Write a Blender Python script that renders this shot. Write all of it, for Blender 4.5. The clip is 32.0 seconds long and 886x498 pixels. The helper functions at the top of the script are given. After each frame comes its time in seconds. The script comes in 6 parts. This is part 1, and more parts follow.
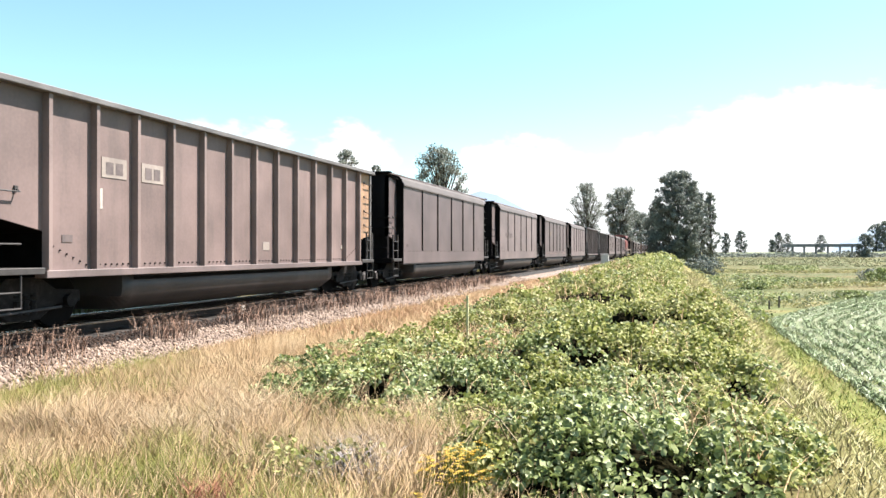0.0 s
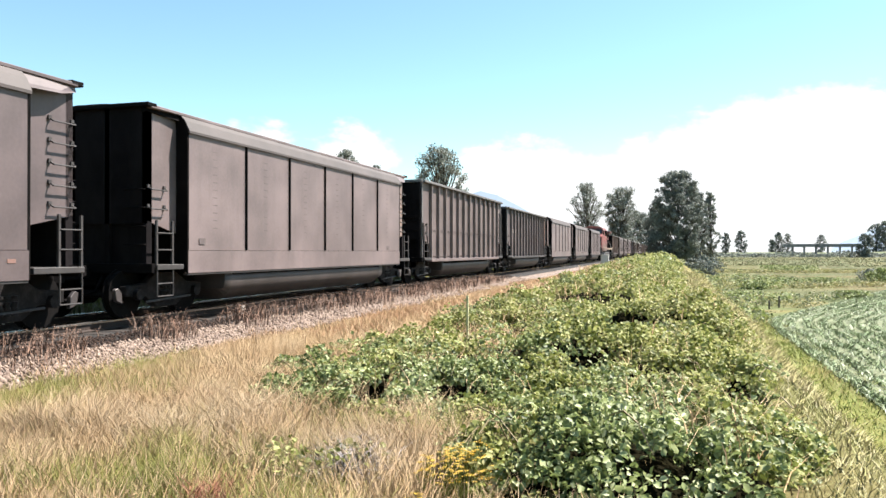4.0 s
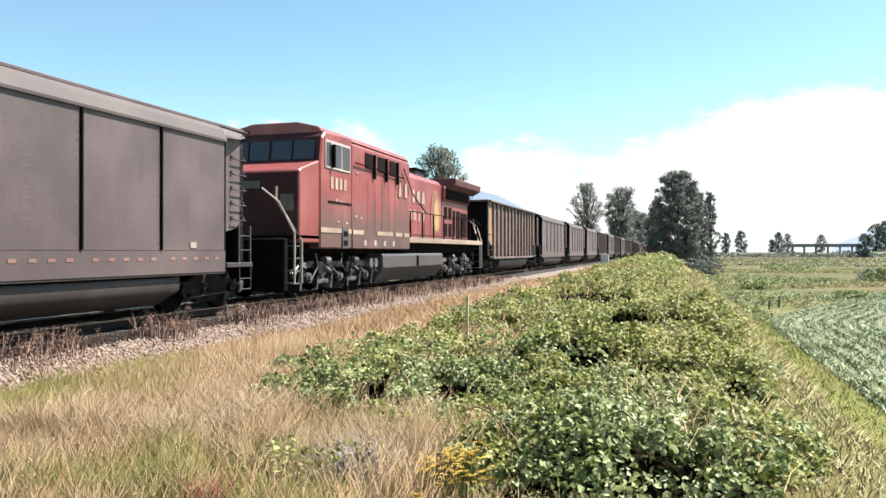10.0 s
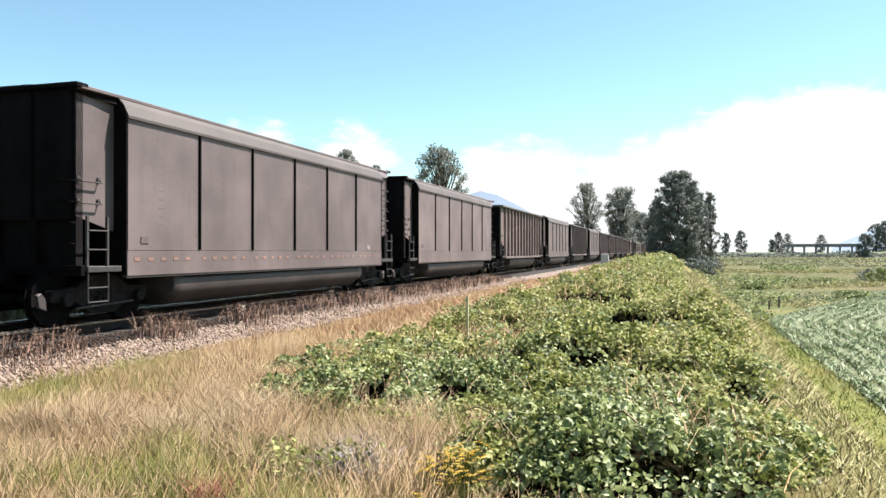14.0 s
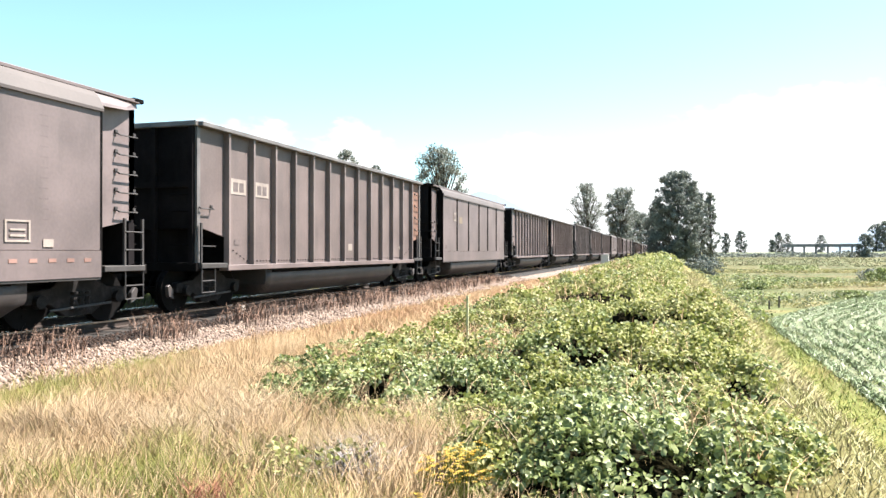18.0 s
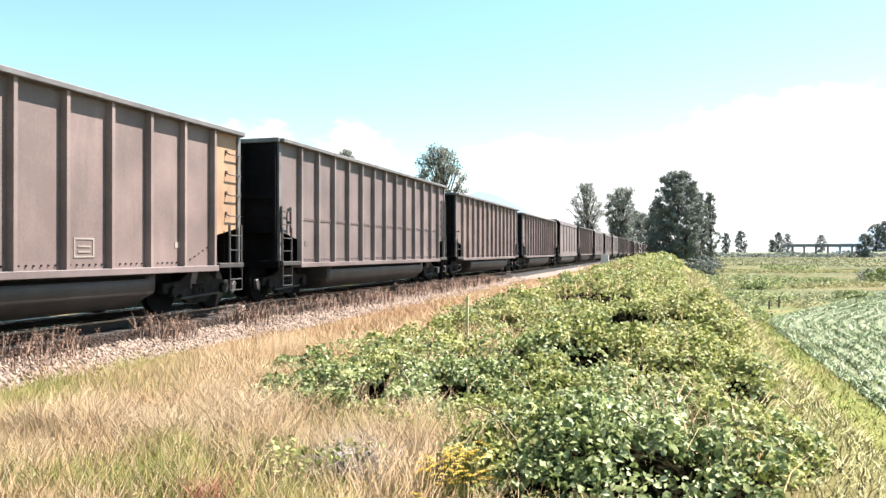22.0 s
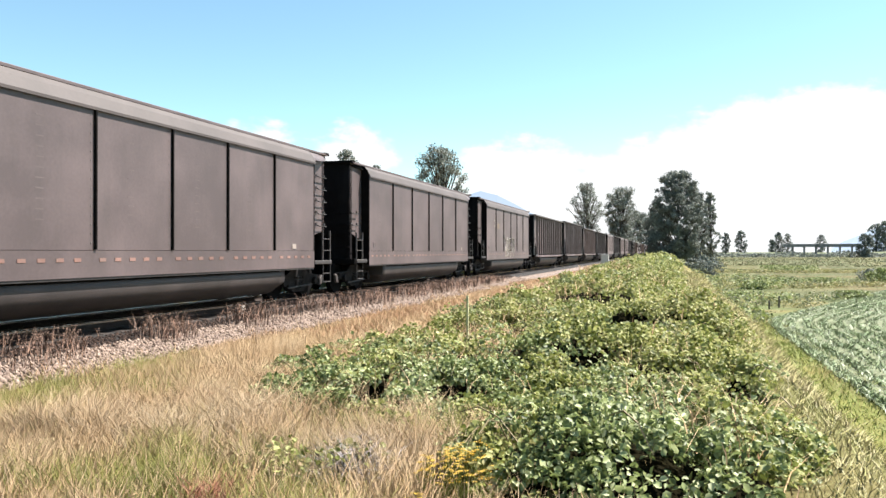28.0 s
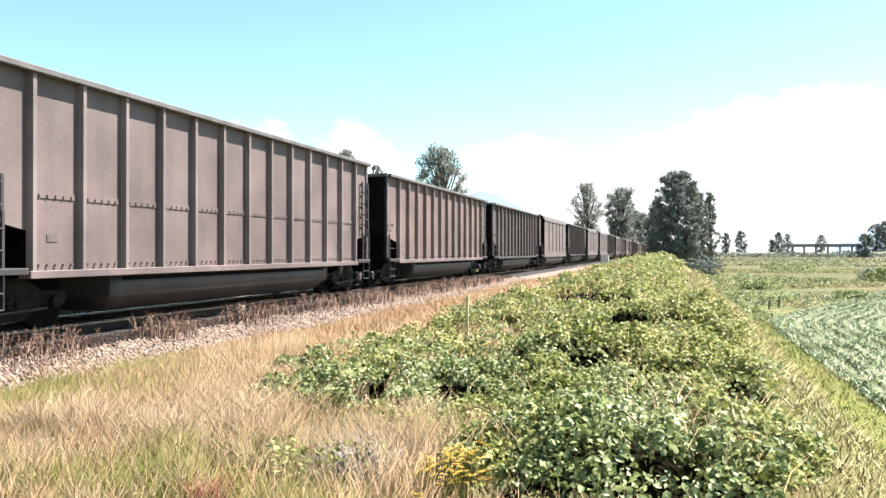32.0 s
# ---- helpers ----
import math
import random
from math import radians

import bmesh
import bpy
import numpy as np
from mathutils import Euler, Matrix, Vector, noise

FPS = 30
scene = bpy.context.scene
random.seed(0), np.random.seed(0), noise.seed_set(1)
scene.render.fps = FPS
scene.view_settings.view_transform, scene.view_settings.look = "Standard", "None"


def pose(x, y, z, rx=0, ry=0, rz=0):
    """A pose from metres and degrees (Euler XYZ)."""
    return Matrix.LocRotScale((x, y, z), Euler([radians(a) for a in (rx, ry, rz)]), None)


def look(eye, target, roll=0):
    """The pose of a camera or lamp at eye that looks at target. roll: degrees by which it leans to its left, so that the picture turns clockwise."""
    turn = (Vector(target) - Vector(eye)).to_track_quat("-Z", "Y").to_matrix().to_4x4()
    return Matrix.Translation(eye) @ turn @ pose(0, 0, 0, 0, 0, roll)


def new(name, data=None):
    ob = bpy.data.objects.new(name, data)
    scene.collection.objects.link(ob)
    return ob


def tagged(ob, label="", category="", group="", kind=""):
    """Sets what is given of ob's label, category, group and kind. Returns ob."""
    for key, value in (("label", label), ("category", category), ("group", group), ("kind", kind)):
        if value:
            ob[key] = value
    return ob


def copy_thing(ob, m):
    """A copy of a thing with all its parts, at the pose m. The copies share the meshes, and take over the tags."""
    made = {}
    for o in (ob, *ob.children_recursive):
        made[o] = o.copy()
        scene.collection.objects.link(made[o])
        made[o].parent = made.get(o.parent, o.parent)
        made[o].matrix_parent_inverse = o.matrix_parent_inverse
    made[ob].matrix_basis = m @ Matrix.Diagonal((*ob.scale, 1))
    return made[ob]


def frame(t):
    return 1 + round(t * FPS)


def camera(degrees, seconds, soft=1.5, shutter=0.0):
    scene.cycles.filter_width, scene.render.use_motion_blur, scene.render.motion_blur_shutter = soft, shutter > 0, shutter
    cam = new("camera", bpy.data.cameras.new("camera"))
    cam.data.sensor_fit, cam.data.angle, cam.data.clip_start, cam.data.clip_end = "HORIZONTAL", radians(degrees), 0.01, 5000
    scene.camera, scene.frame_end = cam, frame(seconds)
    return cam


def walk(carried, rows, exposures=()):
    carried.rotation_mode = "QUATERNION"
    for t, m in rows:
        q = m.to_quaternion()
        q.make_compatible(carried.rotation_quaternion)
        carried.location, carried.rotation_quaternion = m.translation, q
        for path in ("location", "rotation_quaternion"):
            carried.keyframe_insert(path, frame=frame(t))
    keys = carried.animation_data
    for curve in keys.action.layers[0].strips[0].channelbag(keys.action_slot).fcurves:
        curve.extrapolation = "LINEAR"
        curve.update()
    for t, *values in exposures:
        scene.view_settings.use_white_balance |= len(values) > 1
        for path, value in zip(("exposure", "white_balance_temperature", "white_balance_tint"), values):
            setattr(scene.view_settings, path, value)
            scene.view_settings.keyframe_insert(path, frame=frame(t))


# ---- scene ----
cam = camera(60.9, 32.0, soft=1.5)
# the camera stands still beside the line, 10.76 m from the track's middle
EYE = pose(10.76, 0.0, 1.27, 90.19, 0, 16.73)
# its automatic exposure opens up whenever dark or ribbed cars fill the view
GAIN = [(0.0, 0.35), (0.5, 0.2), (1.0, 0.05), (2.0, 0.0), (3.0, 0.0), (3.5, 0.02), (4.5, 0.4), (5.5, 0.65), (6.0, 0.65), (6.3, 0.3), (6.6, 0.02), (7.0, 0.0), (8.0, 0.0), (9.0, 0.0), (10.0, 0.0), (10.5, 0.25), (10.7, 0.42), (11.0, 0.5), (11.5, 0.5), (12.0, 0.3), (13.0, 0.1), (14.0, 0.0),
        (14.5, 0.02), (16.5, 0.25), (17.0, 0.15), (17.5, 0.35), (18.0, 0.55), (18.5, 0.3), (19.0, 0.1), (19.5, 0.3), (20.0, 0.5), (21.0, 0.65), (22.0, 0.45), (23.0, 0.6), (23.5, 0.3), (24.0, 0.55), (24.5, 0.15), (25.0, 0.0), (25.5, 0.0), (27.5, 0.05), (28.0, 0.1), (29.0, 0.08), (30.0, 0.08), (30.5, 0.4), (31.0, 0.6), (31.5, 0.6), (32.0, 0.4)]
walk(cam, [(0.0, EYE), (32.0, EYE)], [(t, 1.7 + g) for t, g in GAIN])

# ---- world and sun ----
SUN_AZ, SUN_EL = 38.0, 56.0      # degrees from +x towards +y, and above the horizon
sky_world = bpy.data.worlds.new("sky")
scene.world = sky_world
sky_world.use_nodes = True


def build_sky():
    nt = sky_world.node_tree
    nt.nodes.clear()
    N, Lk = nt.nodes.new, nt.links.new
    out = N("ShaderNodeOutputWorld")
    bg = N("ShaderNodeBackground")
    bg.inputs["Strength"].default_value = 0.05
    sky = N("ShaderNodeTexSky")
    sky.sky_type = "NISHITA"
    sky.sun_disc = False
    sky.sun_elevation = radians(SUN_EL)
    sky.sun_rotation = radians(90 - SUN_AZ)
    sky.air_density, sky.dust_density, sky.ozone_density = 0.85, 0.15, 1.0
    tc = N("ShaderNodeTexCoord")
    sep = N("ShaderNodeSeparateXYZ")
    Lk(tc.outputs["Generated"], sep.inputs[0])
    # cumulus heads over a bank of white cloud that rises to the right of the line
    mp = N("ShaderNodeMapping")
    mp.inputs["Scale"].default_value = (1.0, 1.0, 1.9)
    mp.inputs["Location"].default_value = (0.35, 0.1, 0.0)
    Lk(tc.outputs["Generated"], mp.inputs[0])
    nz = N("ShaderNodeTexNoise")
    nz.inputs["Scale"].default_value = 16.0
    nz.inputs["Detail"].default_value = 8.0
    nz.inputs["Roughness"].default_value = 0.6
    Lk(mp.outputs[0], nz.inputs["Vector"])

    def mth(op, a, b=None, c=None):
        m = N("ShaderNodeMath")
        m.operation = op
        for i, v in enumerate((a, b, c)):
            if v is None:
                continue
            if isinstance(v, (int, float)):
                m.inputs[i].default_value = v
            else:
                Lk(v, m.inputs[i])
        return m.outputs[0]
    to_deg = 57.2958
    el = mth("MULTIPLY", mth("ARCSINE", sep.outputs["Z"]), to_deg)
    az = mth("MULTIPLY", mth("ARCTAN2", sep.outputs["X"], sep.outputs["Y"]), to_deg)
    lim = N("ShaderNodeMapRange")
    lim.interpolation_type = "SMOOTHSTEP"
    for key, value in (("From Min", -15.0), ("From Max", 3.0), ("To Min", 4.6), ("To Max", 9.9)):
        lim.inputs[key].default_value = value
    Lk(az, lim.inputs["Value"])
    cover = mth("SUBTRACT", lim.outputs[0], el)
    # the bank thins out to clear sky on either hand and behind
    thin = N("ShaderNodeMapRange")
    for key, value in (("From Min", 50.0), ("From Max", 85.0), ("To Min", 0.0), ("To Max", 12.0)):
        thin.inputs[key].default_value = value
    Lk(mth("ABSOLUTE", az), thin.inputs["Value"])
    cover = mth("SUBTRACT", cover, thin.outputs[0])
    # heads: direction east of the line, height above the horizon, half width, half height, all in degrees
    for ca, ce, cw, ch in ((-31.5, 8.0, 4.2, 1.9), (-23.9, 7.0, 4.0, 2.7), (-10.6, 5.4, 5.6, 3.4), (9.0, 8.2, 9.0, 3.2), (34.0, 12.0, 16.0, 4.0)):
        fa = mth("POWER", mth("ABSOLUTE", mth("DIVIDE", mth("SUBTRACT", az, ca), cw)), 2.0)
        fe = mth("POWER", mth("ABSOLUTE", mth("DIVIDE", mth("SUBTRACT", el, ce), ch)), 2.0)
        head = mth("MULTIPLY", mth("SUBTRACT", mth("SUBTRACT", 1.0, fa), fe), ch * 0.8)
        cover = mth("MAXIMUM", cover, head)
    v = mth("ADD", cover, mth("MULTIPLY", mth("SUBTRACT", nz.outputs["Fac"], 0.52), 7.0))
    ramp = N("ShaderNodeMapRange")
    ramp.interpolation_type = "SMOOTHSTEP"
    ramp.inputs["From Min"].default_value = -0.4
    ramp.inputs["From Max"].default_value = 1.5
    Lk(v, ramp.inputs["Value"])
    mix = N("ShaderNodeMix")
    mix.data_type = "RGBA"
    Lk(ramp.outputs[0], mix.inputs["Factor"])
    tint = N("ShaderNodeMix")
    tint.data_type, tint.blend_type = "RGBA", "MULTIPLY"
    tint.inputs["Factor"].default_value = 1.0
    Lk(sky.outputs[0], tint.inputs["A"])
    tint.inputs["B"].default_value = (1.3, 1.5, 1.3, 1)
    Lk(tint.outputs["Result"], mix.inputs["A"])
    mix.inputs["B"].default_value = (6.6, 6.7, 6.8, 1)
    Lk(mix.outputs["Result"], bg.inputs["Color"])
    Lk(bg.outputs[0], out.inputs[0])


build_sky()
sun = new("sun", bpy.data.lights.new("sun", "SUN"))
sun.data.energy, sun.data.angle, sun.data.color = 5.0, radians(0.5), (1.0, 0.94, 0.87)
sun.matrix_world = look((60 * math.cos(radians(SUN_EL)) * math.cos(radians(SUN_AZ)), 60 * math.cos(radians(SUN_EL)) * math.sin(radians(SUN_AZ)), 60 * math.sin(radians(SUN_EL))), (0, 0, 0))


# ---- materials ----
TONE = 0.71    # scales every base colour given below


def surface(name, stops, rough=0.8, metal=0.0, scale=3.0, fine=40.0, stretch=(1, 1, 1), bump=0.2, bump_scale=None, island=0.0, random_ob=0.0, streaks=None, coord="Object", translucent=0.0, spec=0.5, dist=0.02):
    """Two scales of noise run through a ramp of colours, with a fine bump; island and random_ob vary the value piece by piece."""
    m = bpy.data.materials.new(name)
    m.use_nodes = True
    nt = m.node_tree
    N, Lk = nt.nodes.new, nt.links.new
    bs = nt.nodes["Principled BSDF"]
    bs.inputs["Roughness"].default_value = rough
    bs.inputs["Metallic"].default_value = metal
    bs.inputs["Specular IOR Level"].default_value = spec
    tc = N("ShaderNodeTexCoord")
    mp = N("ShaderNodeMapping")
    mp.inputs["Scale"].default_value = stretch
    Lk(tc.outputs[coord], mp.inputs[0])
    n1 = N("ShaderNodeTexNoise")
    n1.inputs["Scale"].default_value = scale
    n1.inputs["Detail"].default_value = 6
    Lk(mp.outputs[0], n1.inputs["Vector"])
    n2 = N("ShaderNodeTexNoise")
    n2.inputs["Scale"].default_value = fine
    n2.inputs["Detail"].default_value = 3
    Lk(tc.outputs[coord], n2.inputs["Vector"])
    add = N("ShaderNodeMath")
    add.operation = "MULTIPLY_ADD"
    Lk(n2.outputs["Fac"], add.inputs[0])
    add.inputs[1].default_value = 0.35
    sub = N("ShaderNodeMath")
    sub.operation = "MULTIPLY_ADD"
    Lk(n1.outputs["Fac"], sub.inputs[0])
    sub.inputs[1].default_value = 1.3
    sub.inputs[2].default_value = -0.325
    Lk(sub.outputs[0], add.inputs[2])
    val = add.outputs[0]
    if island:
        geo = N("ShaderNodeNewGeometry")
        a2 = N("ShaderNodeMath")
        a2.operation = "MULTIPLY_ADD"
        Lk(geo.outputs["Random Per Island"], a2.inputs[0])
        a2.inputs[1].default_value = island
        Lk(val, a2.inputs[2])
        a3 = N("ShaderNodeMath")
        a3.operation = "SUBTRACT"
        Lk(a2.outputs[0], a3.inputs[0])
        a3.inputs[1].default_value = island / 2
        val = a3.outputs[0]
    if random_ob:
        oi = N("ShaderNodeObjectInfo")
        a2 = N("ShaderNodeMath")
        a2.operation = "MULTIPLY_ADD"
        Lk(oi.outputs["Random"], a2.inputs[0])
        a2.inputs[1].default_value = random_ob
        Lk(val, a2.inputs[2])
        a3 = N("ShaderNodeMath")
        a3.operation = "SUBTRACT"
        Lk(a2.outputs[0], a3.inputs[0])
        a3.inputs[1].default_value = random_ob / 2
        val = a3.outputs[0]
    ramp = N("ShaderNodeValToRGB")
    el = ramp.color_ramp.elements
    while len(el) < len(stops):
        el.new(0.5)
    for e, (p, c) in zip(el, stops):
        e.position = p
        e.color = (*(q * TONE for q in c), 1)
    Lk(val, ramp.inputs[0])
    colour = ramp.outputs[0]
    if streaks:
        sc, amount, col = streaks
        mp2 = N("ShaderNodeMapping")
        mp2.inputs["Scale"].default_value = sc
        Lk(tc.outputs[coord], mp2.inputs[0])
        n3 = N("ShaderNodeTexNoise")
        n3.inputs["Scale"].default_value = 1.0
        n3.inputs["Detail"].default_value = 5
        n3.inputs["Roughness"].default_value = 0.65
        Lk(mp2.outputs[0], n3.inputs["Vector"])
        mr = N("ShaderNodeMapRange")
        mr.inputs["From Min"].default_value = 0.48
        mr.inputs["From Max"].default_value = 0.75
        mr.inputs["To Max"].default_value = amount
        Lk(n3.outputs["Fac"], mr.inputs["Value"])
        mx = N("ShaderNodeMix")
        mx.data_type = "RGBA"
        Lk(mr.outputs[0], mx.inputs["Factor"])
        Lk(colour, mx.inputs["A"])
        mx.inputs["B"].default_value = (*(q * TONE for q in col), 1)
        colour = mx.outputs["Result"]
    Lk(colour, bs.inputs["Base Color"])
    if bump:
        nb = N("ShaderNodeTexNoise")
        nb.inputs["Scale"].default_value = bump_scale or fine
        nb.inputs["Detail"].default_value = 4
        Lk(tc.outputs[coord], nb.inputs["Vector"])
        bp = N("ShaderNodeBump")
        bp.inputs["Strength"].default_value = bump
        bp.inputs["Distance"].default_value = dist
        Lk(nb.outputs["Fac"], bp.inputs["Height"])
        Lk(bp.outputs[0], bs.inputs["Normal"])
    if translucent:
        tr = N("ShaderNodeBsdfTranslucent")
        Lk(colour, tr.inputs["Color"])
        ms = N("ShaderNodeMixShader")
        ms.inputs[0].default_value = translucent
        Lk(bs.outputs[0], ms.inputs[1])
        Lk(tr.outputs[0], ms.inputs[2])
        Lk(ms.outputs[0], nt.nodes["Material Output"].inputs["Surface"])
    return m


def tones(c, lo=0.7, hi=1.3):
    return [(0.25, tuple(v * lo for v in c)), (0.5, c), (0.75, tuple(min(1, v * hi) for v in c))]


def paint(name, c, rough=0.6, streak=0.35, dirt=(0.06, 0.052, 0.046), metal=0.0):
    return surface(name, tones(c, 0.76, 1.24), rough, metal, scale=0.9, fine=18.0, bump=0.08, streaks=((1.2, 3.0, 0.35), streak, dirt), random_ob=0.12, dist=0.01)


PAINT = {
    "brown": paint("brown_paint", (0.195, 0.136, 0.126)),
    "dark": paint("dark_paint", (0.098, 0.073, 0.072)),
    "grey": paint("grey_paint", (0.172, 0.128, 0.124)),
    "tan": paint("tan_paint", (0.235, 0.168, 0.144)),
    "warm": paint("warm_paint", (0.205, 0.145, 0.134)),
    "mid": paint("dull_brown_grey_paint", (0.146, 0.109, 0.104)),
    "alu_mid": paint("grimed_aluminium", (0.152, 0.117, 0.115), 0.5, 0.3),
    "alu": paint("dusty_aluminium", (0.186, 0.142, 0.139), 0.5, 0.25),
    "alu_dark": paint("sooty_aluminium", (0.128, 0.096, 0.096), 0.5, 0.3),
    # darkened to offset the sunlight that the leaning strip catches
    "top": paint("sun_dimmed_top_strip", (0.074, 0.058, 0.055), 0.7, 0.4),
    "yellow": paint("faded_yellow_paint", (0.40, 0.235, 0.140), 0.6, 0.4),
    "rust": paint("rusty_orange_paint", (0.235, 0.115, 0.078), 0.65, 0.4),
}
WORN = {key: paint("worn_rib_paint", c, 0.55, 0.2, (0.12, 0.095, 0.09)) for key, c in (("brown", (0.235, 0.172, 0.158)), ("dark", (0.13, 0.102, 0.098)), ("grey", (0.225, 0.178, 0.170)), ("mid", (0.19, 0.148, 0.14)), ("tan", (0.235, 0.172, 0.148)), ("warm", (0.25, 0.184, 0.168)))}
M_BLACK = surface("sooty_black_and_shade", tones((0.007, 0.006, 0.006), 0.6, 1.5), 0.9, 0.0, scale=3, fine=30, bump=0.15, spec=0.06)
# coal black, taken darker still for the shade on the car ends
M_SOOT_SHADE = surface("coal_and_shade_black_steel", tones((0.011, 0.009, 0.010), 0.6, 1.6), 0.9, scale=1.5, fine=20, bump=0.15, spec=0.08, streaks=((1.5, 1.5, 0.4), 0.4, (0.03, 0.026, 0.026)))
M_STEEL = surface("worn_grey_steel", tones((0.050, 0.044, 0.043)), 0.6, 0.1, scale=5, fine=60, bump=0.15)
M_FRAME = surface("dusty_cast_steel", tones((0.011, 0.009, 0.009), 0.35, 3.0), 0.75, 0.0, scale=5, fine=40, bump=0.2, spec=0.2)
M_TUB = surface("dusty_tub_steel", tones((0.056, 0.046, 0.045), 0.65, 1.4), 0.55, 0.1, scale=1.2, fine=25, bump=0.1, streaks=((1.0, 2.0, 0.5), 0.4, (0.05, 0.045, 0.04)))
M_CHORD = surface("pale_worn_edge_steel", tones((0.155, 0.143, 0.14)), 0.5, 0.1, scale=2, fine=30, bump=0.1)
M_WHEEL = surface("dark_wheel_steel", tones((0.007, 0.006, 0.006)), 0.8, 0.0, scale=6, fine=50, spec=0.08)
M_WHITE = paint("dusty_white_paint", (0.50, 0.45, 0.40), 0.6, 0.45, (0.2, 0.17, 0.15))
M_LETTER = paint("dirty_cream_lettering", (0.46, 0.36, 0.28), 0.6, 0.6, (0.24, 0.12, 0.10))
M_MARKY = paint("faded_yellow_marking", (0.27, 0.205, 0.14), 0.6, 0.75, (0.2, 0.17, 0.15))
M_PATCH = paint("faded_lettering_patch", (0.36, 0.30, 0.265), 0.6, 0.5, (0.17, 0.135, 0.12))
M_GHOST = surface("ghosted_old_lettering", tones((0.132, 0.102, 0.099)), 0.6, scale=8, fine=60, bump=0)
M_REFLECT = paint("orange_white_reflective_strip", (0.30, 0.17, 0.14), 0.4, 0.5, (0.25, 0.2, 0.18))
M_RED = surface("faded_red_locomotive_paint", [(0.25, (0.25, 0.05, 0.047)), (0.5, (0.30, 0.068, 0.063)), (0.75, (0.36, 0.11, 0.098))], 0.42, scale=0.8, fine=14, bump=0.05, streaks=((1.5, 1.5, 0.3), 0.6, (0.13, 0.065, 0.055)), dist=0.01)
M_STAINED = surface("stained_red_paint", [(0.25, (0.25, 0.052, 0.048)), (0.5, (0.31, 0.07, 0.064)), (0.75, (0.37, 0.115, 0.10))], 0.45, scale=0.8, fine=14, bump=0.05, streaks=((1.7, 1.7, 0.22), 0.95, (0.10, 0.062, 0.052)), dist=0.01)
# maroon with the shade of the sunless front faces put into it
M_NOSE = surface("shade_darkened_maroon", tones((0.075, 0.026, 0.027)), 0.6, scale=2, fine=20, bump=0.05, spec=0.2)
M_WING = surface("dark_maroon_paint", tones((0.12, 0.038, 0.04)), 0.5, scale=0.8, fine=14, bump=0.05)
M_GRIME = surface("grimy_red_paint", tones((0.13, 0.072, 0.062)), 0.55, scale=1.2, fine=18, bump=0.05, streaks=((1.5, 1.5, 0.3), 0.6, (0.08, 0.06, 0.056)), dist=0.01)
M_CREAM = paint("dirty_cream_stripe", (0.44, 0.33, 0.25), 0.5, 0.6, (0.25, 0.19, 0.15))
M_TANK = surface("grey_fuel_tank_paint", tones((0.080, 0.075, 0.077), 0.8, 1.15), 0.5, scale=0.8, fine=20, bump=0.05, streaks=((1, 1.2, 0.4), 0.3, (0.06, 0.055, 0.052)))
M_GLASS = surface("dark_cab_glass", tones((0.03, 0.035, 0.045)), 0.08, scale=2, fine=5, bump=0, spec=0.7)
M_GRILLE = surface("dark_radiator_grille", tones((0.012, 0.010, 0.010)), 0.9, scale=4, fine=60, bump=0.4, spec=0.06)
M_EMBLEM = surface("faded_gold_emblem", tones((0.30, 0.145, 0.085)), 0.55, scale=3, fine=30, bump=0.03, streaks=((3, 3, 0.8), 0.85, (0.26, 0.075, 0.06)))
M_SHIELD = surface("pale_gold_paint", tones((0.50, 0.32, 0.15)), 0.55, scale=3, fine=30, bump=0.03, streaks=((3, 3, 0.8), 0.6, (0.33, 0.13, 0.08)))
M_TRUCK = surface("grimy_silver_truck_paint", tones((0.14, 0.136, 0.14), 0.25, 1.9), 0.5, 0.2, scale=4, fine=40, bump=0.2, streaks=((3, 3, 2), 0.75, (0.02, 0.018, 0.017)))
M_RAIL = surface("polished_rail_head", tones((0.38, 0.35, 0.32)), 0.25, 0.9, scale=5, fine=60)
M_RUST = surface("rusty_rail_web", tones((0.034, 0.019, 0.013)), 0.85, 0.0, scale=6, fine=50)
M_TIE = surface("weathered_tie_wood", tones((0.030, 0.021, 0.016)), 0.9, scale=3, fine=30, stretch=(1, 6, 6), bump=0.5, random_ob=0.3)


# ---- mesh helpers ----
def box(bm, x0, x1, y0, y1, z0, z1):
    vs = [bm.verts.new((x, y, z)) for x in (x0, x1) for y in (y0, y1) for z in (z0, z1)]
    for f in ((0, 1, 3, 2), (4, 6, 7, 5), (0, 4, 5, 1), (2, 3, 7, 6), (0, 2, 6, 4), (1, 5, 7, 3)):
        bm.faces.new([vs[i] for i in f])
    return vs


def prism(bm, pts, axis, a, b):
    """A polygon of two coordinates, drawn out along an axis (0 x, 1 y, 2 z) from a to b."""
    def at(p, q):
        c = list(p)
        c.insert(axis, q)
        return bm.verts.new(c)
    va, vb = [at(p, a) for p in pts], [at(p, b) for p in pts]
    n = len(pts)
    bm.faces.new(va)
    bm.faces.new(vb[::-1])
    for i in range(n):
        j = (i + 1) % n
        bm.faces.new((va[j], va[i], vb[i], vb[j]))


def disc(bm, c, r, w, axis=0, n=20):
    """A round slab about an axis through c."""
    pts = [(r * math.cos(2 * math.pi * i / n), r * math.sin(2 * math.pi * i / n)) for i in range(n)]
    o = [c[i] for i in range(3) if i != axis]
    prism(bm, [(o[0] + p[0], o[1] + p[1]) for p in pts], axis, c[axis] - w / 2, c[axis] + w / 2)


